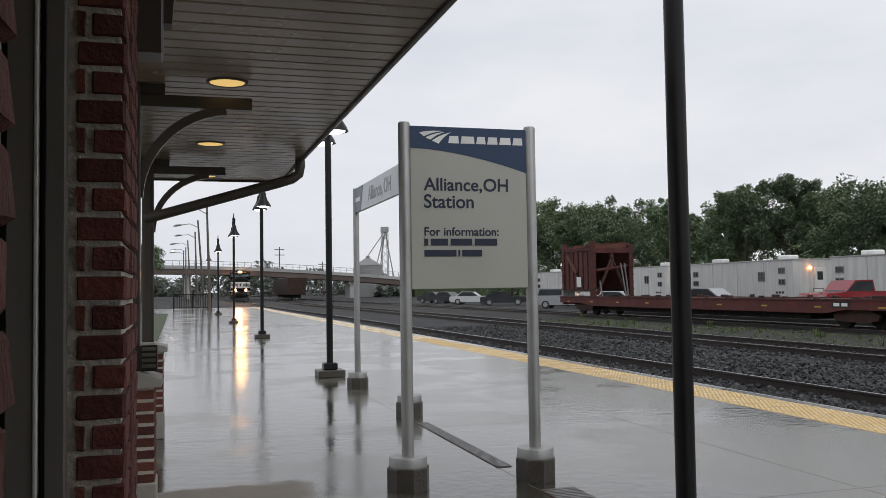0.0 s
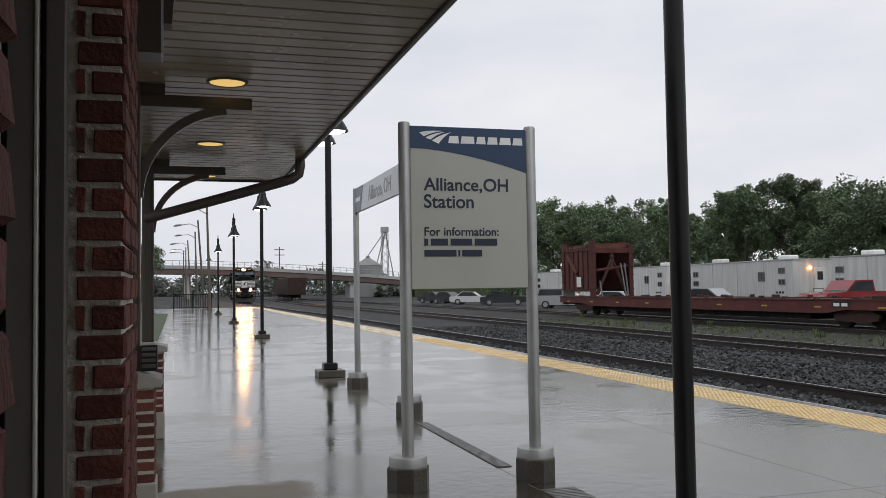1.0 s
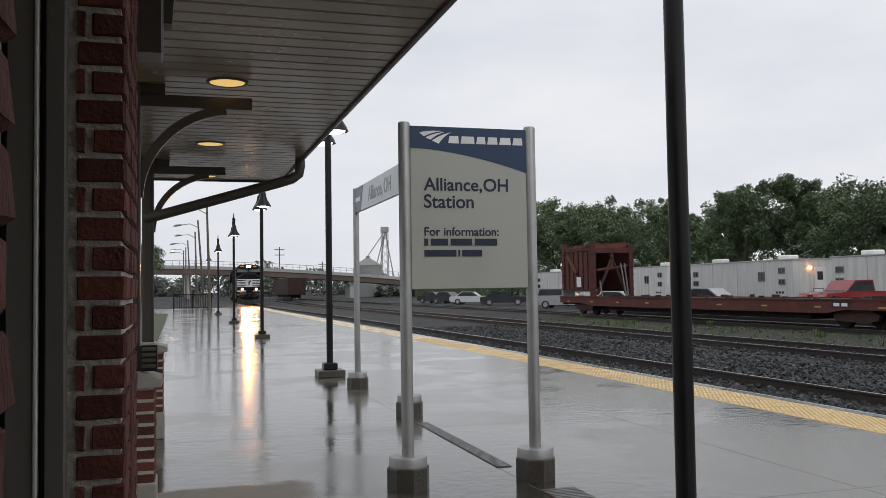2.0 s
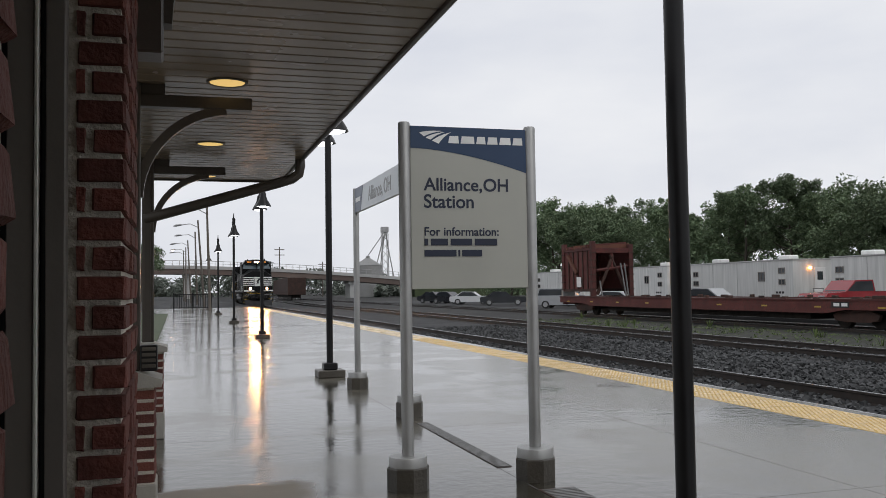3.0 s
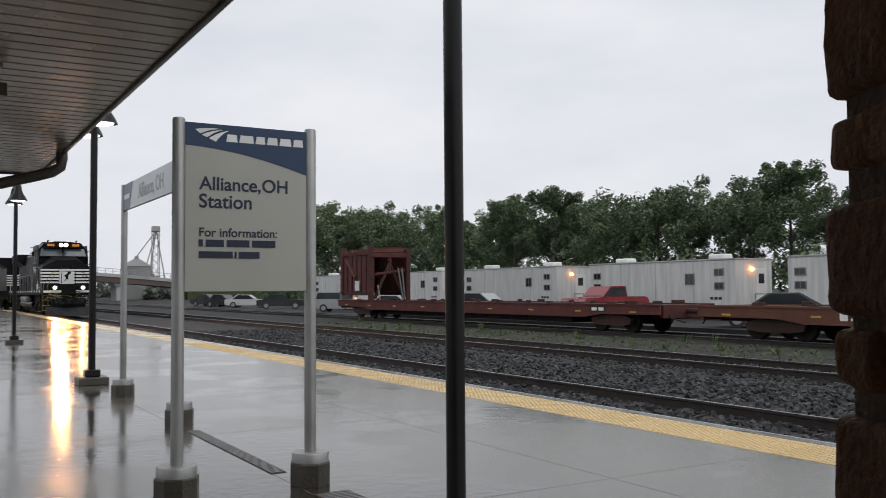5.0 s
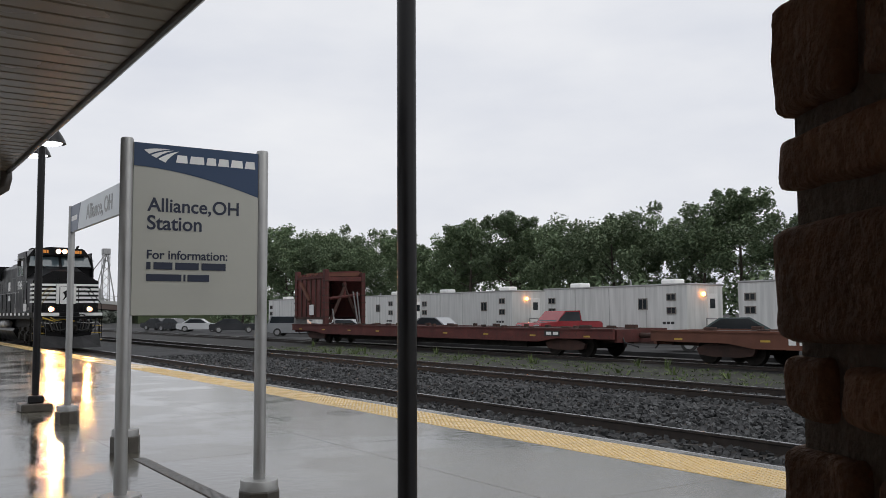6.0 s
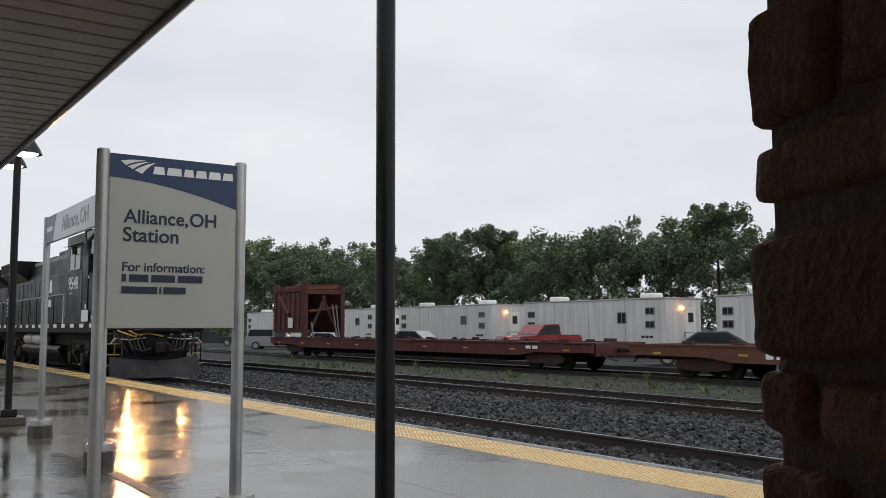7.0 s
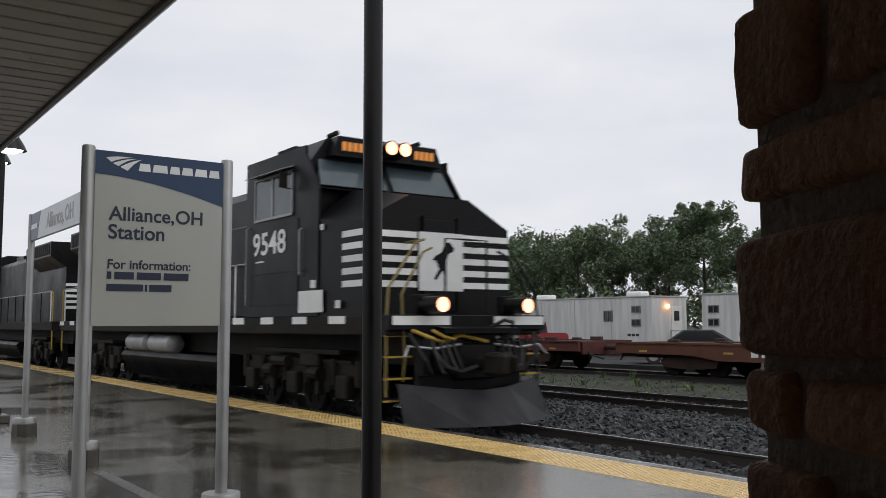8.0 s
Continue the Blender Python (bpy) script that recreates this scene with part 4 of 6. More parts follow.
    for a, b in ((-1.45, -0.07), (0.07, 1.45)):
        s = Solid()
        s.add([(a, 2.685, 4.04), (b, 2.685, 4.04), (b * 0.93, 2.97, 4.54), (a * 0.93, 2.97, 4.54), (a, 2.725, 4.03), (b, 2.725, 4.03), (b * 0.93, 3.01, 4.53), (a * 0.93, 3.01, 4.53)],
              [(0, 1, 2, 3), (7, 6, 5, 4), (0, 4, 5, 1), (1, 5, 6, 2), (2, 6, 7, 3), (3, 7, 4, 0)])
        part("windshield", s, M_CABGLASS, cab_ob, "grey-blue tinted windshield")
    for sx in (-1, 1):
        xa = sx * (W + 0.004)
        for y0, y1 in ((3.55, 4.32), (4.40, 5.12)):
            s = Solid()
            s.box(min(xa, xa + sx * 0.012), max(xa, xa + sx * 0.012), y0, y1, 3.62, 4.36, c=0.003)
            w = part("side_window", s, M_CABGLASS, cab_ob)
            s = Solid()
            for q in ((y0 - 0.04, y0, 3.58, 4.40), (y1, y1 + 0.04, 3.58, 4.40)):
                s.box(min(xa, xa + sx * 0.03), max(xa, xa + sx * 0.03), *q)
            s.box(min(xa, xa + sx * 0.03), max(xa, xa + sx * 0.03), y0 - 0.04, y1 + 0.04, 4.36, 4.41)
            s.box(min(xa, xa + sx * 0.03), max(xa, xa + sx * 0.03), y0 - 0.04, y1 + 0.04, 3.57, 3.62)
            part("window_frame", s, M_GREYTANK, w)
        s = Solid()
        s.prism([(xa, 4.46), (xa + sx * 0.22, 4.40), (xa + sx * 0.22, 4.415), (xa, 4.49)], 3.5, 5.2, "y")
        part("awning", s, M_GREYTANK, cab_ob, "grey metal window awning")
        for z in (2.55, 1.95):
            s = Solid()
            s.box(min(xa, xa + sx * 0.01), max(xa, xa + sx * 0.01), 3.0, 5.4, z, z + 0.02)
            part("seam", s, M_LOCO, cab_ob)
        s = Solid()
        s.box(min(xa, xa + sx * 0.012), max(xa, xa + sx * 0.012), 2.35, 3.25, 1.80, 2.18)
        part("notice_plate", s, M_WHITEPAINT, cab_ob, "white notice plate")
        for yy, zz, w, h in ((2.62, 2.22, 0.18, 0.14), (1.75, 1.86, 0.16, 0.13), (2.35, 3.20, 0.10, 0.10), (4.75, 2.78, 0.35, 0.03)):
            s = Solid()
            s.box(min(xa, xa + sx * 0.010), max(xa, xa + sx * 0.010), yy, yy + w, zz, zz + h)
            part("notice_plate", s, M_WHITEPAINT, cab_ob)
    letters("cab_number", "9548", 0.60, M_WHITEPAINT, cab_ob, pose(-W - 0.012, 5.25, 2.93, 90, 0, -90) @ Matrix.Diagonal((1.22, 1, 1, 1)), "white road number")
    for sx in (-1, 1):
        s = Solid()
        s.tube([(sx * 0.9, 3.4, 4.95), (sx * 0.9, 3.4, 5.08), (sx * 0.9, 3.1, 5.09)], 0.05, 8)
        part("horn", s, M_LOCOUNDER, cab_ob)
    s = Solid()
    s.box(-0.4, 0.4, 4.0, 5.3, 5.0, 5.10, c=0.02)
    part("cooling_unit", s, M_LOCOUNDER, cab_ob)
    s = Solid()
    s.box(-1.1, -0.5, 4.4, 5.2, 4.9, 5.05, c=0.02)
    part("antenna_box", s, M_LOCOUNDER, cab_ob)
    # grab irons, door outline and latches on the cab side
    for y0, z0, z1 in ((3.15, 2.45, 3.3), (5.45, 1.95, 3.5)):
        s = Solid()
        s.tube([(-W, y0, z0), (-W - 0.06, y0, z0 + 0.03), (-W - 0.06, y0, z1 - 0.03), (-W, y0, z1)], 0.014, 6)
        part("grab_iron", s, M_GREYTANK, cab_ob)
    s = Solid()
    s.box(-W - 0.012, -W + 0.004, 3.28, 3.31, 1.80, 3.5)
    part("door_edge", s, M_LOCOUNDER, cab_ob)
    s = Solid()
    s.tube([(-W - 0.02, 3.55, 4.05), (-W - 0.20, 3.50, 4.05), (-W - 0.22, 3.50, 4.30)], 0.012, 6)
    s.box(-W - 0.30, -W - 0.14, 3.485, 3.51, 4.05, 4.33)
    part("mirror", s, M_LOCOUNDER, cab_ob)
    # long hood
    hood = Solid()
    hood.prism([(-0.95, 1.74), (-0.95, 4.30), (-0.80, 4.50), (0.80, 4.50), (0.95, 4.30), (0.95, 1.74)], 5.6, 20.2, "y")
    hood_ob = part("hood", hood, M_LOCO, lo)
    s = Solid()
    s.prism([(-0.97, 3.72), (-1.50, 4.10), (-1.50, 4.62), (1.50, 4.62), (1.50, 4.10), (0.97, 3.72)], 15.9, 20.2, "y")
    rad = part("radiator", s, M_LOCO, hood_ob)
    for sx in (-1, 1):
        s = Solid()
        for j in range(12):
            a = sx * 1.5
            s.box(min(a, a + sx * 0.02), max(a, a + sx * 0.02), 16.0 + 0.34 * j, 16.28 + 0.34 * j, 4.16, 4.56)
        part("grille", s, M_LOCOUNDER, rad)
    s = Solid()
    s.box(-0.7, 0.7, 9.5, 11.2, 4.5, 4.72, c=0.03)
    part("exhaust_housing", s, M_LOCO, hood_ob)
    s = Solid()
    s.box(-0.55, 0.55, 12.6, 14.6, 4.5, 4.66, c=0.03)
    part("roof_hatch", s, M_LOCO, hood_ob)
    s = Solid()
    s.box(-1.45, -0.95, 5.7, 8.6, 1.74, 3.6, c=0.03)
    part("blower_housing", s, M_LOCO, hood_ob)
    for j in range(11):
        s = Solid()
        y0 = 8.75 + 0.95 * j
        s.box(-0.966, -0.95, y0, y0 + 0.88, 2.0, 3.6, c=0.006)
        d = part("hood_door", s, M_LOCO, hood_ob)
        s = Solid()
        s.box(-0.985, -0.965, y0 + 0.75, y0 + 0.79, 2.7, 2.85)
        part("latch", s, M_GREYTANK, d)
    for z, h, ws in ((3.02, 0.52, (0.55, 0.62, 0.5, 0.58, 0.55)), (2.45, 0.30, (1.5, 1.7))):
        yy = 9.4
        for w in ws:
            s = Solid()
            s.box(-0.982, -0.972, yy, yy + w, z, z + h)
            part("name_bar", s, M_WHITEPAINT, hood_ob)
            yy += w + 0.16
    # rear end stripes
    for k in range(5):
        z = 2.20 + 0.205 * k
        s = Solid()
        s.box(-0.952, 0.952, 20.2, 20.212, z, z + 0.105)
        part("stripe", s, M_WHITEPAINT, hood_ob)
        s = Solid()
        s.box(-0.957, -0.946, 19.35, 20.2, z, z + 0.105)
        part("stripe", s, M_WHITEPAINT, hood_ob)
    # handrails
    for sx in (-1, 1):
        x = sx * (W - 0.04)
        ys = [6.2 + 1.6 * i for i in range(10)]
        for y in ys:
            s = Solid()
            s.tube([(x, y, 1.74), (x, y, 2.80)], 0.02, 6)
            part("stanchion", s, M_WHITEPAINT if y in (ys[0], ys[-1]) else M_LOCO, lo)
        s = Solid()
        s.tube([(x, 5.7, 2.80), (x, 20.7, 2.80)], 0.02, 6)
        part("handrail", s, M_GREYTANK, lo)
        s = Solid()
        s.tube([(x, 0.42, 0.5), (x, 0.40, 1.75), (x * 0.97, 0.42, 2.15), (x * 0.62, 0.46, 2.88), (x * 0.50, 0.5, 2.93), (x * 0.46, 1.12, 2.93)], 0.022, 6)
        part("front_handrail", s, M_RAILYELLOW if sx < 0 else M_LOCO, lo, "yellow front handrail" if sx < 0 else "")
        s = Solid()
        s.tube([(x, 20.9, 0.75), (x, 20.9, 2.75), (x, 20.4, 2.82)], 0.022, 6)
        part("rear_handrail", s, M_YELLOW, lo, "yellow rear handrail")
        s = Solid()
        s.tube([(x * 0.80, 0.42, 0.72), (x * 0.80, 0.36, 1.05), (x * 0.84, 0.36, 2.05), (x * 0.56, 0.40, 2.72), (x * 0.44, 0.42, 2.80)], 0.020, 6)
        part("inner_handrail", s, M_RAILYELLOW if sx < 0 else M_LOCO, lo)
        s = Solid()
        s.tube([(sx * 0.42, 0.40, 1.74), (sx * 0.42, 0.40, 2.96), (0, 0.40, 2.96)], 0.02, 6)
        part("end_rail", s, M_LOCO, lo)
        # steps
        st = Solid()
        st.box(sx * W - 0.06, sx * W + 0.02, 0.95, 0.98, 0.4, 1.5)
        for z in (0.42, 0.75, 1.08, 1.40):
            st.box(min(sx * 1.05, sx * W), max(sx * 1.05, sx * W), 0.42, 0.95, z, z + 0.025)
        step = part("steps", st, M_LOCOUNDER, lo)
        ed = Solid()
        for z in (0.42, 0.75, 1.08, 1.40):
            ed.box(min(sx * 1.05, sx * W), max(sx * 1.05, sx * W), 0.405, 0.42, z, z + 0.03)
        part("step_edge", ed, M_YELLOW, step, "yellow step edges")
        # front lamps over the steps
        s = Solid()
        s.box(sx * 0.85 - 0.15, sx * 0.85 + 0.15, 0.36, 0.50, 1.735, 2.06, c=0.02)
        dl = part("ditch_light", s, M_LOCO, lo)
        lamp_unit(dl, "lamp_barrel", sx * 0.85, -0.14, 0.365, 1.89, 0.115, M_DITCH)
    # pilot between the step wells, and plow
    s = Solid()
    s.box(-1.02, 1.02, 0.25, 0.40, 0.55, 1.74, c=0.02)
    s.box(-W, W, 0.25, 0.42, 1.50, 1.74, c=0.015)
    pilot = part("pilot", s, M_LOCO, lo)
    for a, b in ((-W + 0.05, -0.45), (0.45, W - 0.05)):
        s = Solid()
        s.box(a, b, 0.23, 0.252, 1.58, 1.72)
        part("pilot_marking", s, M_WHITEPAINT, pilot, "white pilot edge")
    s = Solid()
    s.prism([(0.25, 1.42), (-0.02, 1.46), (-0.02, 1.53), (0.25, 1.56)], -0.72, 0.72)
    for k in range(3):
        s.box(-0.74, 0.74, -0.045, 0.2, 1.455 + 0.03 * k, 1.467 + 0.03 * k)
    part("anticlimber", s, M_LOCO, pilot)
    s = Solid()
    s.box(-0.40, 0.40, 0.1, 0.3, 0.72, 1.30, c=0.04)
    part("draft_gear", s, M_LOCO, pilot)
    for sx in (-1, 1):
        for q in (0.50, 0.62, 0.74, 0.88):
            s = Solid()
            s.tube([(sx * q, 0.26, 1.36), (sx * q, 0.12, 1.34), (sx * (q - 0.02), 0.02, 1.12), (sx * (q - 0.1), -0.04, 0.92 - 0.06 * q), (sx * (q - 0.2), 0.02, 0.84)], 0.024, 7)
            part("control_hose", s, M_HOSE if q in (0.62, 0.88) else M_PLOW, pilot, smooth=True)
            s = Solid()
            s.tube([(sx * q, 0.27, 1.36), (sx * q, 0.2, 1.36)], 0.05, 8)
            part("hose_fitting", s, M_GREYTANK if q in (0.50, 0.88) else M_RUSTDARK, pilot)
        s = Solid()
        s.tube([(sx * 0.34, 0.12, 1.28), (sx * 0.85, 0.10, 1.22), (sx * 1.30, 0.14, 1.26), (sx * 1.42, 0.06, 1.10)], 0.022, 6)
        part("cut_lever", s, M_GREYTANK, pilot, smooth=True)
        s = Solid()
        s.box(sx * 0.62 - 0.17, sx * 0.62 + 0.17, 0.19, 0.25, 0.86, 1.16, c=0.02)
        s.box(sx * 0.98 - 0.06, sx * 0.98 + 0.06, 0.12, 0.25, 0.80, 1.36, c=0.015)
        part("pilot_bracket", s, M_LOCO, pilot)
    s = Solid()
    s.tube([(0.30, 0.22, 1.52), (0.48, 0.02, 1.66), (0.62, -0.02, 1.62), (0.72, 0.1, 1.46)], 0.03, 7)
    part("jumper_cable", s, M_PLOW, pilot, "black looped jumper cable", smooth=True)
    s = Solid()
    s.tube([(-0.85, 0.16, 1.50), (-0.70, 0.02, 1.40), (-0.50, 0.05, 1.36), (-0.42, 0.16, 1.48)], 0.026, 7)
    part("jumper_cable", s, M_YELLOW, pilot, "yellow looped cable", smooth=True)
    pl = Solid()
    top = [(-1.38, 0.30, 0.70), (-0.5, -0.03, 0.60), (0, -0.08, 0.57), (0.5, -0.03, 0.60), (1.38, 0.30, 0.70)]
    low = [(-1.42, 0.02, 0.07), (-0.55, -0.50, 0.07), (0, -0.60, 0.07), (0.55, -0.50, 0.07), (1.42, 0.02, 0.07)]
    v = top + low + [(x, y + 0.04, z) for x, y, z in top + low]
    pl.add(v, [(i, i + 1, i + 6, i + 5) for i in range(4)] + [(i + 10, i + 15, i + 16, i + 11) for i in range(4)] +
           [(i, i + 10, i + 11, i + 1) for i in range(4)] + [(i + 5, i + 6, i + 16, i + 15) for i in range(4)] + [(0, 5, 15, 10), (4, 14, 19, 9)])
    part("plow", pl, M_PLOW, lo, "worn dark grey snow plow")
    s = Solid()
    s.tube([(0, 0.3, 0.98), (0, -0.25, 0.98)], 0.11, 10)
    s.box(-0.16, 0.16, -0.62, -0.2, 0.80, 1.16, c=0.05)
    s.box(-0.23, -0.10, -0.80, -0.45, 0.82, 1.14, c=0.04)
    s.box(0.08, 0.20, -0.70, -0.45, 0.84, 1.12, c=0.04)
    s.tube([(0, -0.5, 1.16), (0, -0.5, 1.24)], 0.05, 8)
    part("coupler", s, M_LOCOUNDER, lo)
    for pts in ([(-0.95, 0.2, 1.35), (-0.75, -0.08, 0.95), (-0.5, -0.12, 0.86), (-0.25, -0.2, 0.95)], [(0.95, 0.2, 1.35), (0.75, -0.08, 0.95), (0.5, -0.12, 0.86), (0.25, -0.2, 0.95)],
                [(-1.25, 0.2, 1.45), (-1.1, -0.02, 1.05), (-0.9, 0.1, 0.85)], [(1.25, 0.2, 1.45), (1.1, -0.02, 1.05), (0.9, 0.1, 0.85)]):
        s = Solid()
        s.tube(pts, 0.035, 7)
        part("air_hose", s, M_PLOW, lo, smooth=True)
    s = Solid()
    s.tube([(-1.2, 0.18, 1.5), (-0.7, 0.12, 1.32), (-0.3, 0.15, 1.42), (0.2, 0.12, 1.32)], 0.03, 7)
    part("uncoupling_lever", s, M_YELLOW, lo, "yellow uncoupling lever")
    # fuel tank and air tanks
    s = Solid()
    s.prism([(-1.35, 0.92), (-1.46, 0.80), (-1.15, 0.28), (1.15, 0.28), (1.46, 0.80), (1.35, 0.92)], 7.2, 14.3, "y")
    part("fuel_tank", s, M_LOCO, lo)
    for y0 in (10.4, 12.3):
        s = Solid()
        s.tube([(-1.25, y0, 1.14), (-1.25, y0 + 0.07, 1.14), (-1.25, y0 + 1.55, 1.14), (-1.25, y0 + 1.62, 1.14)], [0.12, 0.23, 0.23, 0.12], 16)
        part("air_tank", s, M_GREYTANK, lo, "grey cylindrical air tank", smooth=True)
    # trucks
    trucks = []
    for y0 in (1.75, 15.2):
        s = Solid()
        for sx in (-1, 1):
            a, b = sorted((sx * 1.02, sx * 1.22))
            s.prism([(y0 - 0.1, 0.78), (y0 + 0.3, 0.98), (y0 + 4.1, 0.98), (y0 + 4.5, 0.78), (y0 + 4.4, 0.6), (y0 + 3.9, 0.55), (y0 + 3.3, 0.42), (y0 + 2.9, 0.62),
                     (y0 + 1.5, 0.62), (y0 + 1.1, 0.42), (y0 + 0.5, 0.55), (y0 - 0.05, 0.6)], a, b)
            for k in range(3):
                yy = y0 + 0.35 + 1.85 * k
                s.box(min(sx * 1.2, sx * 1.36), max(sx * 1.2, sx * 1.36), yy - 0.2, yy + 0.2, 0.34, 0.74, c=0.03)
                for q in (-0.42, 0.42):
                    s.tube([(sx * 1.22, yy + q, 0.56), (sx * 1.22, yy + q, 1.0)], 0.09, 8)
            s.box(min(sx * 1.2, sx * 1.34), max(sx * 1.2, sx * 1.34), y0 + 1.2, y0 + 1.9, 0.85, 1.1, c=0.03)
            for yy in (y0 + 0.75, y0 + 1.65, y0 + 2.6, y0 + 3.5):
                s.tube([(sx * 1.27, yy, 1.02), (sx * 1.29, yy + 0.05, 0.80), (sx * 1.25, yy + 0.16, 0.46), (sx * 1.12, yy + 0.2, 0.2)], 0.022, 6)
            for yy in (y0 + 1.3, y0 + 3.15):
                s.tube([(sx * 1.3, yy - 0.16, 0.74), (sx * 1.3, yy + 0.2, 0.74)], 0.12, 10)
                s.box(min(sx * 1.2, sx * 1.3), max(sx * 1.2, sx * 1.3), yy - 0.08, yy + 0.08, 0.36, 0.7, c=0.02)
            s.box(min(sx * 1.02, sx * 1.3), max(sx * 1.02, sx * 1.3), y0 + 0.5, y0 + 3.9, 1.08, 1.16)
            s.box(min(sx * 1.22, sx * 1.245), max(sx * 1.22, sx * 1.245), y0 + 0.2, y0 + 4.2, 0.93, 0.985)
            s.tube([(sx * 1.30, y0 + 2.4, 0.92), (sx * 1.30, y0 + 3.0, 0.92)], 0.11, 8)
        tk = part("truck", s, M_LOCOUNDER, lo)
        trucks.append(tk)
        for k in range(3):
            w = Solid()
            for sx in (-1, 1):
                w.tube([(sx * 0.70, 0, 0), (sx * 0.735, 0, 0), (sx * 0.74, 0, 0), (sx * 0.86, 0, 0)], [0.545, 0.545, 0.51, 0.505], 28)
                for j in range(6):
                    w.box(-0.02, 0.02, 0.20, 0.36, -0.05, 0.05, m=pose(sx * 0.862, 0, 0, 60 * j))
            w.tube([(-0.7, 0, 0), (0.7, 0, 0)], 0.09, 10)
            part("wheelset", w, M_LOCOUNDER, tk, smooth=True, m=pose(0, y0 + 0.35 + 1.85 * k, 0.512))
    return lo


# ------------------------------------------------------------ the yard: flat cars, rack, trailers, vehicles
def build_flatcar(y0, y1, paint, label, marks):
    """A long flat car on the yard track; z = 0 is its rail level."""
    c = thing("flat_car", label, "flat car", pose(TRACK_3, 0, -0.30), group="flat cars")
    L = y1 - y0
    s = Solid()
    s.box(-1.3, 1.3, y0 + 0.1, y1 - 0.1, 0.98, 1.06)
    s.box(-0.35, 0.35, y0, y1, 0.55, 0.98)
    body = part("deck", s, M_RUSTDARK, c, "dark rusted steel deck")
    s = Solid()
    s.box(-0.9, 0.9, y0 + 5.5, y1 - 5.5, 0.30, 0.56)
    part("brake_gear", s, M_LOCOUNDER, c)
    for sx in (-1, 1):
        s = Solid()
        a, b = sorted((sx * 1.30, sx * 1.38))
        s.prism([(y0, 0.72), (y0, 1.10), (y1, 1.10), (y1, 0.72), (y1 - 3.2, 0.70), (y1 - 4.2, 0.56), (y0 + 4.2, 0.56), (y0 + 3.2, 0.70)], a, b)
        sill = part("side_sill", s, paint, c)
        s = Solid()
        a, b = sorted((sx * 1.36, sx * 1.42))
        s.box(a, b, y0, y1, 1.04, 1.10)
        s.box(a, b, y0 + 4.2, y1 - 4.2, 0.56, 0.60)
        part("flange", s, paint, sill)
        for k in range(9):
            yy = y0 + 1.2 + k * (L - 2.6) / 8
            s = Solid()
            a, b = sorted((sx * 1.38, sx * 1.386))
            s.box(a, b, yy, yy + 0.35, 0.77, 0.83)
            part("reflector", s, M_YELLOW, sill, "faded yellow reflector")
        rnd = random.Random(int(y0))
        for k in range(14):
            yy = y0 + 1.0 + k * (L - 2) / 14 + rnd.uniform(-0.4, 0.4)
            s = Solid()
            s.box(sx * 1.2 - 0.08, sx * 1.2 + 0.08, yy, yy + rnd.uniform(0.15, 0.6), 1.06, 1.10 + rnd.uniform(0.03, 0.13), c=0.012)
            part("stake_pocket", s, M_RUSTDARK, body)
    for yy in (y0 - 0.02, y1 - 0.12):
        s = Solid()
        s.box(-1.2, 1.2, yy, yy + 0.14, 0.6, 1.08, c=0.01)
        part("end_sill", s, paint, c)
    for yy, d in ((y0, -1), (y1, 1)):
        s = Solid()
        s.tube([(0, yy, 0.85), (0, yy + d * 0.75, 0.85)], 0.10, 8)
        s.box(-0.16, 0.16, yy + d * 0.85 - 0.2, yy + d * 0.85 + 0.2, 0.68, 1.02, c=0.04)
        part("coupler", s, M_RUSTDARK, c)
        s = Solid()
        s.tube([(-0.9, yy - d * 0.1, 0.95), (-0.9, yy + d * 0.1, 0.6), (-0.6, yy + d * 0.5, 0.45)], 0.03, 6)
        part("brake_hose", s, M_TYRE, c)
    for yc in (y0 + 2.9, y1 - 2.9):
        s = Solid()
        for sx in (-1, 1):
            a, b = sorted((sx * 0.98, sx * 1.12))
            s.prism([(yc - 1.15, 0.52), (yc - 0.75, 0.66), (yc + 0.75, 0.66), (yc + 1.15, 0.52), (yc + 1.05, 0.32), (yc + 0.55, 0.26), (yc - 0.55, 0.26), (yc - 1.05, 0.32)], a, b)
        s.box(-1.0, 1.0, yc - 0.25, yc + 0.25, 0.36, 0.62)
        tk = part("truck", s, M_RUSTDARK, c)
        for q in (-0.88, 0.88):
            w = Solid()
            for sx in (-1, 1):
                w.tube([(sx * 0.69, yc + q, 0.45), (sx * 0.73, yc + q, 0.45), (sx * 0.735, yc + q, 0.45), (sx * 0.84, yc + q, 0.45)], [0.47, 0.47, 0.44, 0.43], 22)
            w.tube([(-0.7, yc + q, 0.45), (0.7, yc + q, 0.45)], 0.08, 8)
            part("wheelset", w, M_LOCOUNDER, tk, smooth=True)
    if y0 < 0:
        for k in range(5):
            s = Solid()
            s.box(-1.392, -1.386, 15.95 - 0.36 * k, 16.2 - 0.36 * k, 0.70, 0.96)
            part("letter_bar", s, M_WHITEPAINT, c)
    for yy, w in marks:
        s = Solid()
        s.box(-1.392, -1.386, yy, yy + w, 0.78, 1.0)
        m = part("stencil_panel", s, M_TYRE, c, "small black stencil panel")
        for j in range(2):
            s = Solid()
            s.box(-1.396, -1.392, yy + 0.08 + j * w * 0.45, yy + 0.08 + j * w * 0.45 + w * 0.33, 0.83, 0.95)
            part("text_bar", s, M_WHITEPAINT, m)
    return c


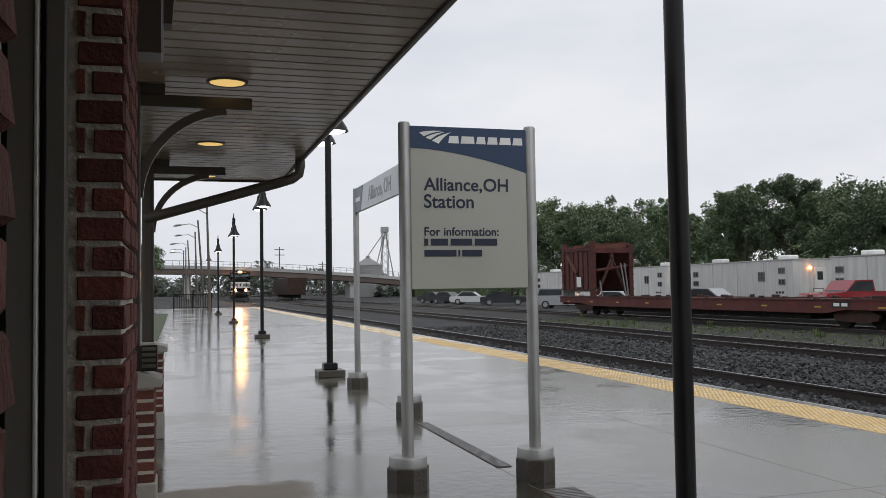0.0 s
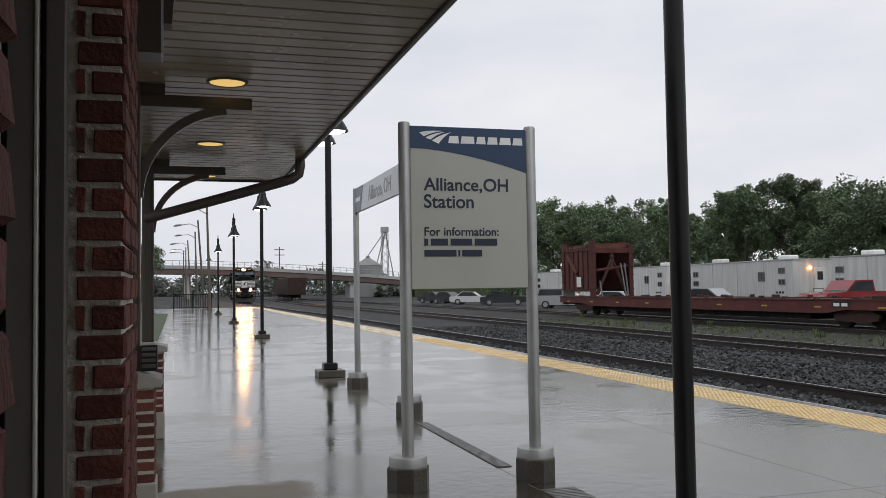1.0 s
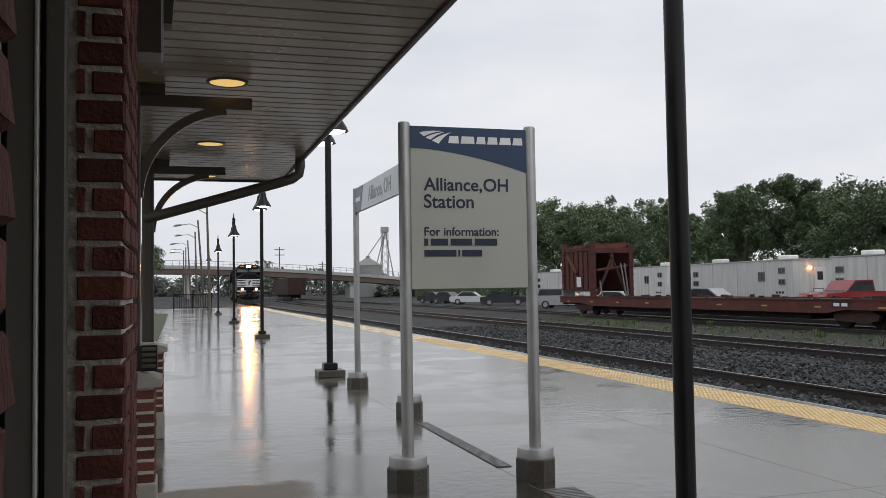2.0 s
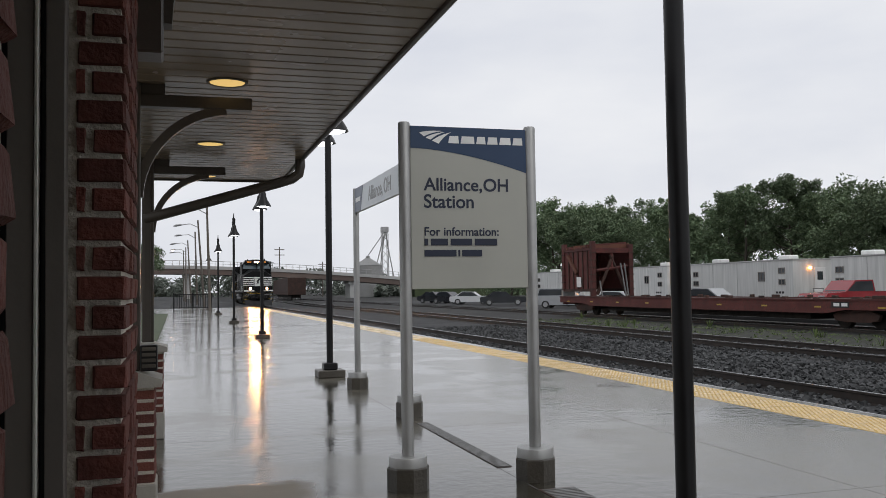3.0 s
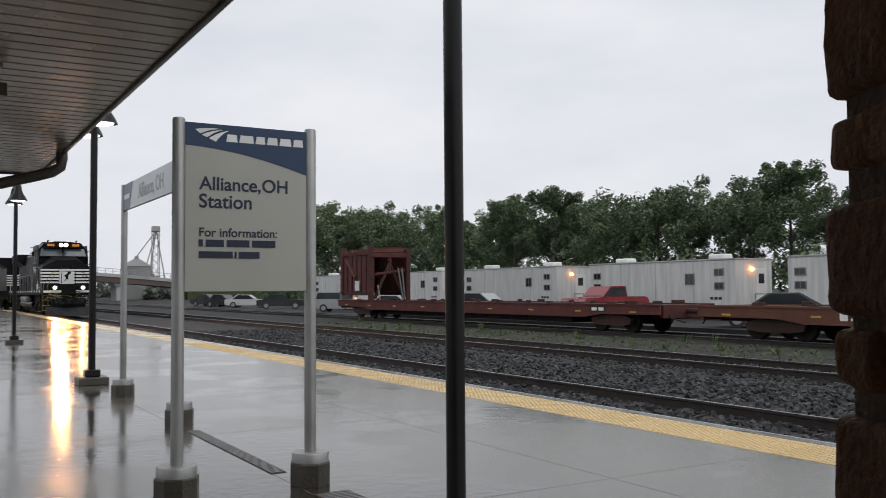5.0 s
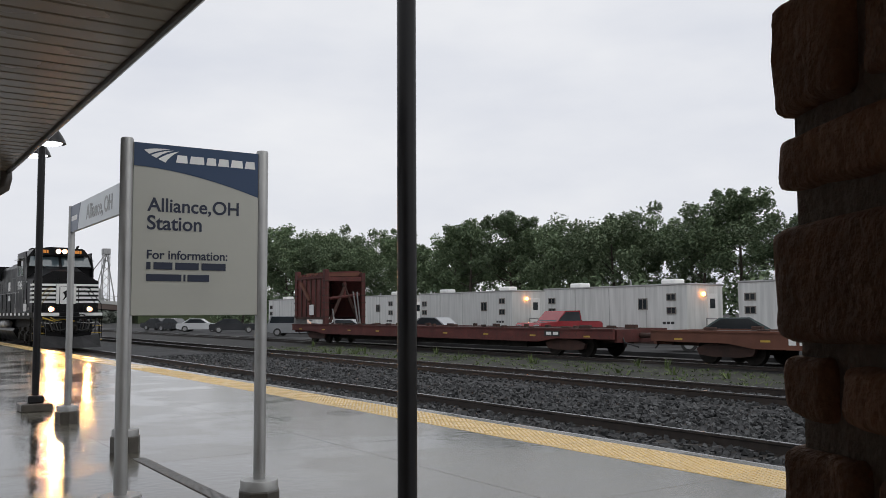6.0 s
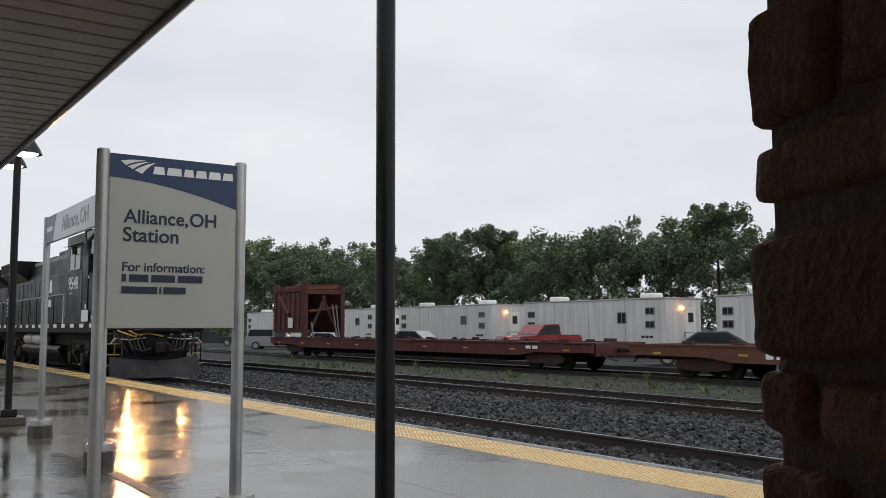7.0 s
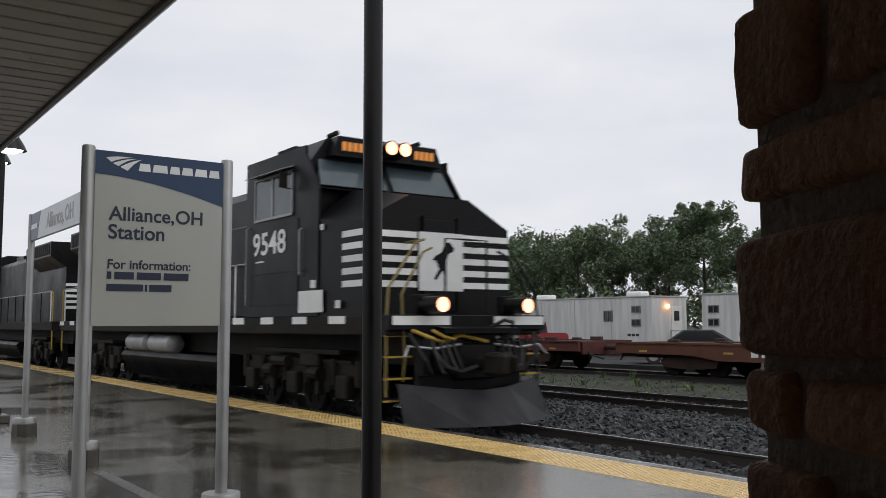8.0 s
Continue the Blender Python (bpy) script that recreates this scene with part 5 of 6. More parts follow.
def build_rack():
    """The rusty end rack standing on the flat car's far end."""
    r = thing("end_rack", "tall rusty red steel end rack on the flat car", "rack", pose(TRACK_3, 0, 0.80))
    y0, y1, z1 = 47.0, 50.9, 2.78
    for y in (y0, y1):
        for sx in (-1, 1):
            s = Solid()
            s.box(sx * 1.2 - 0.13, sx * 1.2 + 0.13, y - 0.16, y + 0.16, 0.0 if y == y0 else 0.35, z1 + (0.42 if sx < 0 else 0.25), c=0.012)
            post = part("post", s, M_RUST, r)
            for k in range(6):
                s = Solid()
                s.box(sx * 1.2 - 0.15, sx * 1.2 + 0.15, y - 0.19, y + 0.19, 0.4 + 0.42 * k, 0.46 + 0.42 * k)
                part("band", s, M_RUSTDARK, post)
    for sx in (-1, 1):
        s = Solid()
        s.box(sx * 1.22 - 0.03, sx * 1.22 + 0.03, y0 + 0.16, y1 - 0.16, 0.42, z1 - 0.06)
        p = part("side_plate", s, M_RUST, r, "rusty plated side")
        for k in range(5):
            s = Solid()
            yy = y0 + 0.5 + 0.65 * k
            s.box(sx * 1.27 - 0.03, sx * 1.27 + 0.03, yy, yy + 0.09, 0.42, z1 - 0.06)
            part("rib", s, M_RUSTDARK, p)
        s = Solid()
        s.tube([(sx * 1.30, 50.2, 2.45), (sx * 1.30, 48.9, 1.35)], 0.13, 6)
        part("diagonal", s, M_RUSTORANGE, r, "orange rusted diagonal")
        s = Solid()
        s.box(sx * 1.24 - 0.08, sx * 1.24 + 0.08, y0, y1, z1 - 0.10, z1 + 0.05, c=0.01)
        part("top_rail", s, M_RUST, r)
        s = Solid()
        s.box(sx * 1.24 - 0.07, sx * 1.24 + 0.07, y0, y1, 0.28, 0.44, c=0.01)
        part("bottom_rail", s, M_RUSTDARK, r)
    for y in (y0, y1):
        s = Solid()
        s.box(-1.2, 1.2, y - 0.12, y + 0.12, z1 - 0.26, z1, c=0.01)
        part("cross_beam", s, M_RUST, r)
    s = Solid()
    s.box(-1.2, 1.2, y1 - 0.06, y1 + 0.02, 0.42, z1 - 0.1)
    part("end_plate", s, M_RUSTDARK, r)
    # bracing of the open end
    for a, b, mat in (((-0.95, 0.1), (0.1, 2.4), M_RUSTDARK), ((0.95, 0.1), (-0.1, 2.4), M_RUSTDARK), ((-1.0, 1.5), (1.0, 1.75), M_RUST), ((0.0, 1.6), (0.0, 2.5), M_RUST)):
        s = Solid()
        s.tube([(a[0], y0, a[1]), (b[0], y0, b[1])], 0.10, 6)
        part("diagonal", s, mat, r)
    for xa, xb in ((-0.75, -0.9), (0.78, 0.45), (0.92, 0.7)):
        s = Solid()
        s.tube([(xa, y0 - 0.25, 0.02), (xb, y0 - 0.25, 1.9 if xb > 0 else 0.9)], 0.045, 6)
        part("strut", s, M_GALV, r, "pale grey strut")
    rnd = random.Random(8)
    for k in range(11):
        y = y0 + 0.25 + 0.33 * k
        s = Solid()
        h = rnd.uniform(0, 0.14)
        s.add([(x, yy, zz) for x in (-1.34, 1.3) for yy in (y, y + 0.18) for zz in (z1 + 0.05, z1 + 0.12 + h + (0.16 if x > 0 else 0))],
              [(0, 1, 3, 2), (4, 6, 7, 5), (0, 4, 5, 1), (2, 3, 7, 6), (0, 2, 6, 4), (1, 5, 7, 3)])
        part("slat", s, M_RUST if k % 3 else M_RUSTORANGE, r)
    s = Solid()
    s.box(-1.36, -1.33, 48.3, 48.9, 0.55, 1.15)
    part("white_placard", s, M_WHITEPAINT, r, "small white placard")
    s = Solid()
    s.box(-1.3, -0.5, 51.0, 51.25, 0.0, 0.55, c=0.02)
    part("end_stop", s, M_GALV, r, "pale metal end stop")


def build_trailer(y0, lamp=True):
    """A white crew trailer, its near long side facing -x; 11 m long from y0."""
    t = thing("crew_trailer", "dirty white crew trailer with small windows and roof units", "trailer", pose(35.0, y0, -0.42), group="row of crew trailers")
    L, Wd, z0, z1 = 11.0, 2.75, 0.62, 3.2
    s = Solid()
    s.box(0, Wd, 0, L, z0, z1, c=0.03)
    body = part("body", s, M_TRAILER, t)
    s = Solid()
    s.box(-0.04, Wd + 0.04, -0.04, L + 0.04, z1 - 0.02, z1 + 0.07, c=0.02)
    part("roof", s, M_FARCONC, t)
    s = Solid()
    s.box(0.15, Wd - 0.15, 0.3, L - 0.3, 0.12, z0)
    part("skirt", s, M_RUSTDARK, t)
    for k in range(1, 4):
        s = Solid()
        s.box(-0.012, 0.0, L * k / 4 - 0.02, L * k / 4 + 0.02, z0 + 0.02, z1 - 0.05)
        part("panel_seam", s, M_FARCONC, body)
    for y, z, w, h in ((L - 0.95, 2.38, 0.52, 0.27), (L - 0.95, 1.76, 0.52, 0.27), (2.7, 2.0, 0.55, 0.5), (0.75, 2.45, 0.52, 0.27), (0.75, 1.76, 0.52, 0.27)):
        s = Solid()
        for q in ((y - 0.05, y, z - 0.05, z + h + 0.05), (y + w, y + w + 0.05, z - 0.05, z + h + 0.05), (y, y + w, z - 0.05, z), (y, y + w, z + h, z + h + 0.05), (y + w / 2 - 0.02, y + w / 2 + 0.02, z, z + h)):
            s.box(-0.035, 0.01, *q)
        w_ob = part("window", s, M_FRAMEGREY, body)
        s = Solid()
        s.box(-0.015, 0.005, y, y + w, z, z + h)
        part("pane", s, M_DARKGLASS, w_ob)
    for k in range(3):
        s = Solid()
        s.box(-0.006, 0.002, 0.85 + 0.28 * k, 1.07 + 0.28 * k, 1.2, 1.33)
        part("text_bar", s, M_TYRE, body)
    # end wall: door, step landing
    s = Solid()
    s.box(1.5, 2.3, -0.03, 0.01, z0 + 0.02, 2.75, c=0.008)
    d = part("door", s, M_WHITEPAINT, body)
    s = Solid()
    s.box(1.7, 2.1, -0.04, -0.028, 2.0, 2.5)
    part("door_window", s, M_DARKGLASS, d)
    s = Solid()
    s.box(1.3, 2.5, -1.0, -0.05, 0.45, 0.55)
    for q in (1.32, 2.46):
        for yy in (-0.98, -0.12):
            s.box(q - 0.025, q + 0.025, yy - 0.025, yy + 0.025, 0.0, 1.5)
        s.box(q - 0.02, q + 0.02, -1.0, -0.1, 1.45, 1.5)
    part("landing", s, M_GREYTANK, t)
    for y in (1.6, L - 2.2):
        s = Solid()
        s.box(0.95, 1.75, y, y + 1.0, z1 + 0.07, z1 + 0.36, c=0.07)
        part("roof_unit", s, M_WHITEPAINT, t, "white rooftop air unit")
    s = Solid()
    s.tube([(1.6, 5.4, z1), (1.6, 5.4, z1 + 0.35)], 0.06, 8)
    part("vent", s, M_GREYTANK, t)
    if lamp:
        s = Solid()
        s.lathe([(0.0, -0.1), (0.09, -0.06), (0.11, 0.03), (0.05, 0.1), (0.0, 0.11)], 12, (1.15, -0.1, 2.72))
        part("wall_lamp", s, M_ORANGE, t, "glowing orange wall lamp", smooth=True)
    return t


def build_car(name, label, category, paint, m, pickup=False, suv=False):
    """A parked vehicle with its length along x, wheels on z = 0."""
    c = thing(name, label, category, m, group="parked vehicles")
    hb = 1.15 if pickup else 1.02 if suv else 0.88
    s = Solid()
    s.prism([(-2.3, 0.38), (-2.35, hb - 0.2), (-2.2, hb), (-1.0, hb + 0.05), (2.2, hb + 0.04), (2.32, hb - 0.1), (2.32, 0.40), (1.9, 0.28), (-1.9, 0.28)], -0.88, 0.88, "y")
    body = part("body", s, paint, c)
    if pickup:
        roof, win = [(-1.0, hb), (-0.35, 1.74), (0.75, 1.76), (0.90, hb)], [(-0.86, hb + 0.08), (-0.30, 1.68), (0.68, 1.69), (0.78, hb + 0.08)]
    elif suv:
        roof, win = [(-1.1, hb), (-0.5, 1.64), (2.0, 1.66), (2.28, hb)], [(-0.95, hb + 0.06), (-0.45, 1.58), (1.92, 1.60), (2.1, hb + 0.06)]
    else:
        roof, win = [(-1.0, hb), (-0.25, 1.40), (0.95, 1.42), (1.85, hb)], [(-0.82, hb + 0.05), (-0.2, 1.35), (0.9, 1.37), (1.55, hb + 0.05)]
    s = Solid()
    s.prism(roof, -0.72, 0.72, "y")
    part("cabin", s, paint, c)
    for sy in (-1, 1):
        s = Solid()
        s.prism(win, min(sy * 0.72, sy * 0.735), max(sy * 0.72, sy * 0.735), "y")
        part("side_window", s, M_DARKGLASS, c)
    s = Solid()
    (xa, za), (xb, zb) = win[0], win[1]
    s.add([(xa - 0.06, -0.62, za), (xa - 0.06, 0.62, za), (xb - 0.06, 0.58, zb), (xb - 0.06, -0.58, zb)], [(0, 1, 2, 3)])
    s.add([(xa - 0.04, -0.62, za), (xa - 0.04, 0.62, za), (xb - 0.04, 0.58, zb), (xb - 0.04, -0.58, zb)], [(3, 2, 1, 0)])
    part("windshield", s, M_DARKGLASS, c)
    if pickup:
        s = Solid()
        s.box(0.95, 2.2, -0.74, 0.74, hb + 0.035, hb + 0.06)
        part("bed", s, M_TYRE, c)
    for x in (-1.45, 1.4):
        for sy in (-1, 1):
            s = Solid()
            s.tube([(x, sy * 0.70, 0.33), (x, sy * 0.90, 0.33)], 0.33, 16)
            w = part("wheel", s, M_TYRE, c, smooth=True)
            s = Solid()
            s.tube([(x, sy * 0.895, 0.33), (x, sy * 0.91, 0.33)], 0.20, 12)
            part("rim", s, M_GREYTANK, w, smooth=True)
    for sy in (-1, 1):
        s = Solid()
        s.box(-2.36, -2.28, sy * 0.62 - 0.16, sy * 0.62 + 0.16, hb - 0.26, hb - 0.10, c=0.01)
        part("headlight", s, M_GREYTANK, c)
        s = Solid()
        s.box(2.29, 2.335, sy * 0.68 - 0.12, sy * 0.68 + 0.12, hb - 0.24, hb - 0.06, c=0.01)
        part("tail_light", s, M_RUST, c)
    return c


# ------------------------------------------------------------ trees
def leaf_cloud(rnd, centres, count, size):
    v, f = [], []
    for _ in range(count):
        c, r = rnd.choice(centres)
        d = Vector((rnd.gauss(0, 1), rnd.gauss(0, 1), rnd.gauss(0, 0.8)))
        d = d.normalized() * r * rnd.random() ** 0.45
        p = c + d
        q = Euler((rnd.uniform(-1.0, 1.0), rnd.uniform(-1.0, 1.0), rnd.random() * 6.3)).to_matrix()
        w, h = size * rnd.uniform(0.6, 1.25), size * rnd.uniform(0.35, 0.7)
        k = len(v)
        for a, b in ((-w, 0), (0, -h), (w, 0), (0, h)):
            e = p + q @ Vector((a, b, 0.12 * size * (1 if b else -1)))
            v.append((e.x, e.y, e.z))
        f.append((k, k + 1, k + 2, k + 3))
    return v, f


def build_tree(seed, h, spread, leaves, size, mat, label, low=0.22):
    """A tree at the origin: tapered trunk, limbs, and a crown of leaf sprays with gaps."""
    rnd = random.Random(seed)
    t = thing("tree", label, "tree")
    s = Solid()
    lean = Vector((rnd.uniform(-0.04, 0.04) * h, rnd.uniform(-0.04, 0.04) * h, 0))
    pts = [Vector((0, 0, -0.3)), Vector((0, 0, h * 0.2)) + lean * 0.3, Vector((0, 0, h * 0.5)) + lean, Vector((0, 0, h * 0.86)) + lean * 1.4]
    s.tube(pts, [h * 0.022, h * 0.017, h * 0.011, h * 0.003], 8)
    centres = []
    for k in range(15):
        u = rnd.uniform(low, 0.86)
        base = Vector((0, 0, h * u)) + lean * u * 1.4
        a = k * 2.4 + rnd.uniform(-0.5, 0.5)
        reach = spread * (1.05 - 0.75 * abs(u - 0.48) / 0.5) * rnd.uniform(0.6, 1.1)
        rise = reach * rnd.uniform(0.35, 0.8)
        tip = base + Vector((math.cos(a) * reach, math.sin(a) * reach, rise))
        mid = base.lerp(tip, 0.5) + Vector((0, 0, -0.06 * reach))
        r0 = h * 0.008 * (1.1 - u)
        s.tube([base, mid, tip], [r0, r0 * 0.6, r0 * 0.2], 5)
        centres.append((tip, spread * rnd.uniform(0.17, 0.30)))
        centres.append((base.lerp(tip, 0.65) + Vector((rnd.uniform(-1, 1), rnd.uniform(-1, 1), 0)) * 0.12 * spread, spread * rnd.uniform(0.11, 0.24)))
        for j in range(3):
            e = tip + Vector((rnd.uniform(-1, 1), rnd.uniform(-1, 1), rnd.uniform(-0.3, 0.9))) * spread * 0.36
            s.tube([mid.lerp(tip, 0.6), e], [r0 * 0.3, r0 * 0.1], 4)
            centres.append((e, spread * rnd.uniform(0.11, 0.22)))
    top = Vector((0, 0, h * 0.9)) + lean * 1.4
    centres += [(top, spread * 0.22), (top + Vector((0.1, 0.1, h * 0.06)), spread * 0.13)]
    part("trunk", s, M_BARK, t, smooth=True)
    q = Solid()
    q.v, q.f = leaf_cloud(rnd, centres, leaves, size)
    tagged(part("crown", q, mat, t), kind="stuff")
    return t


def build_trees():
    kinds = [build_tree(3, 10.5, 3.9, 13000, 0.15, M_LEAF, "leafy green tree with an open uneven crown"),
             build_tree(14, 9.6, 4.4, 14000, 0.155, M_LEAFPALE, "broad green tree with gaps in its crown"),
             build_tree(27, 11.0, 3.4, 11000, 0.15, M_LEAF, "tall slender green tree with ragged top"),
             build_tree(31, 9.0, 4.0, 7500, 0.15, M_LEAF, "thin-crowned green tree with bare limbs showing", 0.45)]
    place = [(53, 30, 0.95, 1), (52, 35.5, 0.84, 3), (51, 39.5, 0.90, 3), (51, 43.2, 0.96, 3), (55, 47, 0.95, 1), (50, 50.5, 0.96, 1), (54, 54, 0.9, 0), (51, 57.5, 0.88, 1),
             (53, 61.5, 0.96, 0), (51, 65, 0.94, 2), (55, 68.5, 0.94, 1), (51, 72, 1.0, 2), (52, 76, 0.96, 0), (54, 80, 0.86, 1), (51, 83.5, 0.86, 2), (52, 87.5, 0.98, 2),
             (54, 92, 0.88, 1), (52, 97, 0.98, 0), (53, 102, 1.16, 1), (51, 107, 1.2, 0), (54, 112, 1.32, 1), (52, 118, 1.3, 0), (55, 124, 1.2, 1),
             (60, 66, 0.95, 1), (60, 76, 0.9, 0), (61, 88, 0.9, 1), (61, 100, 1.0, 0),
             (57, 24, 1.0, 0), (52, 18, 1.0, 1), (53, 11, 1.0, 0), (51, 133, 1.0, 1), (56, 143, 1.05, 0), (60, 156, 1.0, 1), (-5.5, 150, 0.9, 0), (-9, 165, 0.9, 1)]
    rnd = random.Random(4)
    for i, (x, y, k, n) in enumerate(place):
        if i < 4:
            n = i
        src = kinds[n]
        m = pose(x, y, -0.42, 0, 0, rnd.uniform(0, 360))
        if i < 4:
            src.scale = (k, k, k)
            src.matrix_basis = m @ Matrix.Diagonal((k, k, k, 1))
            ob = src
        else:
            ob = copy_thing(src, m)
            ob.scale = (k, k, k * rnd.uniform(0.95, 1.05))
        tagged(ob, group="trees behind the trailers")
    # low undergrowth behind the trailers
    q = Solid()
    cs = [(Vector((rnd.uniform(46, 56), y, rnd.uniform(0.2, 3.4))), rnd.uniform(1.2, 2.0)) for y in np.arange(8, 150, 1.1)]
    q.v, q.f = leaf_cloud(rnd, cs, 17000, 0.27)
    tagged(part("undergrowth", q, M_LEAF), "dark green undergrowth below the trees", "bushes", kind="stuff")
    # distant woods on the horizon, the haze put into their leaf colour
    q = Solid()
    cs = []
    for k in range(190):
        x = rnd.uniform(-140, 190)
        cs.append((Vector((x, rnd.uniform(300, 340), rnd.uniform(0.5, 5 + 3 * math.sin(x * 0.05)))), rnd.uniform(3, 5.5)))
    for k in range(60):
        cs.append((Vector((rnd.uniform(46, 120), rnd.uniform(205, 235), rnd.uniform(0, 3.2))), rnd.uniform(1.6, 3.0)))
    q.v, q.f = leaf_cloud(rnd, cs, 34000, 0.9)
    tagged(part("distant_woods", q, M_FARLEAF), "far woods along the horizon, paled to imitate haze", "woods", kind="stuff")


def build_weeds():
    rnd = random.Random(9)
    v, f = [], []
    for _ in range(900):
        y = rnd.uniform(10, 46)
        x = rnd.uniform(17.8, 22.2)
        tall = rnd.random() < 0.02
        n, h = (16, rnd.uniform(0.2, 0.5)) if tall else (6, rnd.uniform(0.04, 0.13))
        for _ in range(n):
            a, r = rnd.random() * 6.3, rnd.uniform(0.02, 0.25 if tall else 0.2)
            p = Vector((x + math.cos(a) * r * 0.4, y + math.sin(a) * r * 0.4, -0.42))
            t = p + Vector((math.cos(a) * r, math.sin(a) * r, h * rnd.uniform(0.6, 1.0)))
            w = Vector((-math.sin(a), math.cos(a), 0)) * (0.012 if tall else 0.012)
            k = len(v)
            v += [tuple(p - w), tuple(p + w), tuple(p.lerp(t, 0.6) + w), tuple(t), tuple(p.lerp(t, 0.6) - w)]
            f.append((k, k + 1, k + 2, k + 3, k + 4))
    s = Solid()
    s.v, s.f = v, f
    tagged(part("weeds", s, M_WEED), "sparse wet weeds in the gravel beside the yard track", "weeds", kind="stuff")


# ------------------------------------------------------------ the distance
def build_bridge():
    b = thing("road_bridge", "long road bridge with dark red girder and pale railing", "bridge", kind="structure")

    def z(x):
        return 6.3 - 0.0007 * max(0, x + 10) ** 2 - 0.012 * max(0, x)
    xs = list(range(-70, 62, 6))
    for x0, x1 in zip(xs, xs[1:]):
        s = Solid()
        s.add([(x, y, q) for x in (x0, x1) for y in (198, 206) for q in (z(x) - 0.9, z(x) + 0.25)],
              [(0, 1, 3, 2), (4, 6, 7, 5), (0, 4, 5, 1), (2, 3, 7, 6), (0, 2, 6, 4), (1, 5, 7, 3)])
        part("girder", s, M_STEELRED, b)
        s = Solid()
        s.add([(x, y, q) for x in (x0, x1) for y in (197.8, 198.2) for q in (z(x) + 0.25, z(x) + 0.95)],
              [(0, 1, 3, 2), (4, 6, 7, 5), (0, 4, 5, 1), (2, 3, 7, 6), (0, 2, 6, 4), (1, 5, 7, 3)])
        part("parapet", s, M_FARCONC, b)
        f = Solid()
        for k in range(4):
            x = x0 + 1.5 * k
            f.box(x - 0.05, x + 0.05, 197.9, 198.0, z(x) + 0.9, z(x) + 2.0)
        f.tube([(x0, 198, z(x0) + 2.0), (x1, 198, z(x1) + 2.0)], 0.05, 4)
        f.tube([(x0, 198, z(x0) + 1.45), (x1, 198, z(x1) + 1.45)], 0.03, 4)
        part("railing", f, M_GREYTANK, b)
    for x in (-46, -14, 2, 38):
        s = Solid()
        s.box(x - 0.6, x + 0.6, 199, 205, -0.5, z(x) - 0.85, c=0.05)
        s.box(x - 1.0, x + 1.0, 198.6, 205.4, z(x) - 1.5, z(x) - 0.85, c=0.05)
        part("pier", s, M_FARCONC, b)
    s = Solid()
    s.prism([(52, -0.5), (52, 4.2), (62, 3.2), (120, -0.5)], 197, 207, "y")
    tagged(part("embankment", s, M_GRASS), "grassy bridge embankment", "embankment", kind="structure")


def build_elevator():
    g = thing("grain_bin", "grey metal grain bin with a conical roof", "grain bin", pose(47, 225, -0.42))
    s = Solid()
    s.lathe([(3.6, 0), (3.6, 8.0), (3.7, 8.05)], 24)
    part("wall", s, M_GALV, g, smooth=True)
    s = Solid()
    s.lathe([(3.8, 8.0), (0.5, 10.0), (0.5, 10.5), (0.0, 10.6)], 24)
    part("roof", s, M_GALV, g, smooth=True)
    t = thing("grain_elevator", "tall open steel grain elevator tower with sloping spouts", "elevator tower", pose(51.5, 225, -0.42))
    for x in (-0.9, 0.9):
        for y in (-0.9, 0.9):
            s = Solid()
            s.tube([(x, y, 0), (x * 0.8, y * 0.8, 17)], 0.11, 5)
            part("leg", s, M_GREYTANK, t)
    s = Solid()
    for k in range(8):
        z = 2 * k
        s.tube([(-0.9, -0.9, z), (0.9, -0.9, z + 2)], 0.06, 4)
        s.tube([(0.9, -0.9, z), (-0.9, -0.9, z + 2)], 0.06, 4)
    part("bracing", s, M_GREYTANK, t)
    s = Solid()
    s.box(-0.9, 0.9, -0.9, 0.9, 16.6, 18.0, c=0.1)
    part("head", s, M_GREYTANK, t)
    for x, z in ((-4.5, 10.6), (-2.9, 6), (-2.0, 3), (2.4, 4)):
        s = Solid()
        s.tube([(0, -0.5, 16.9), (x, -0.5, z)], 0.14, 6)
        part("spout", s, M_GALV, t)


def build_street_lamp(x, y, lean, lit):
    t = thing("street_lamp", "tall leaning street lamp with a cobra head" + (", lit" if lit else ""), "street lamp", pose(x, y, -0.1, 0, lean, 0), group="street lamps beyond the platform")
    s = Solid()
    s.tube([(0, 0, 0), (0, 0, 8.3)], [0.12, 0.075], 8)
    part("pole", s, M_WOOD, t, smooth=True)
    s = Solid()
    s.tube([(0, 0, 7.6), (-0.7, 0, 8.0), (-1.5, 0, 7.95)], 0.04, 6)
    part("arm", s, M_GREYTANK, t)
    s = Solid()
    s.tube([(-1.4, 0, 7.95), (-1.6, 0, 7.96), (-2.0, 0, 7.92), (-2.25, 0, 7.88)], [0.06, 0.13, 0.15, 0.06], 8, squash=0.7)
    head = part("lamp_head", s, M_GREYTANK, t, smooth=True)
    if lit:
        s = Solid()
        s.lathe([(0.0, -0.14), (0.16, -0.06), (0.16, 0.0), (0.0, 0.02)], 10, (-1.9, 0, 7.86))
        part("lens", s, M_SODIUM, head, "glowing lamp")


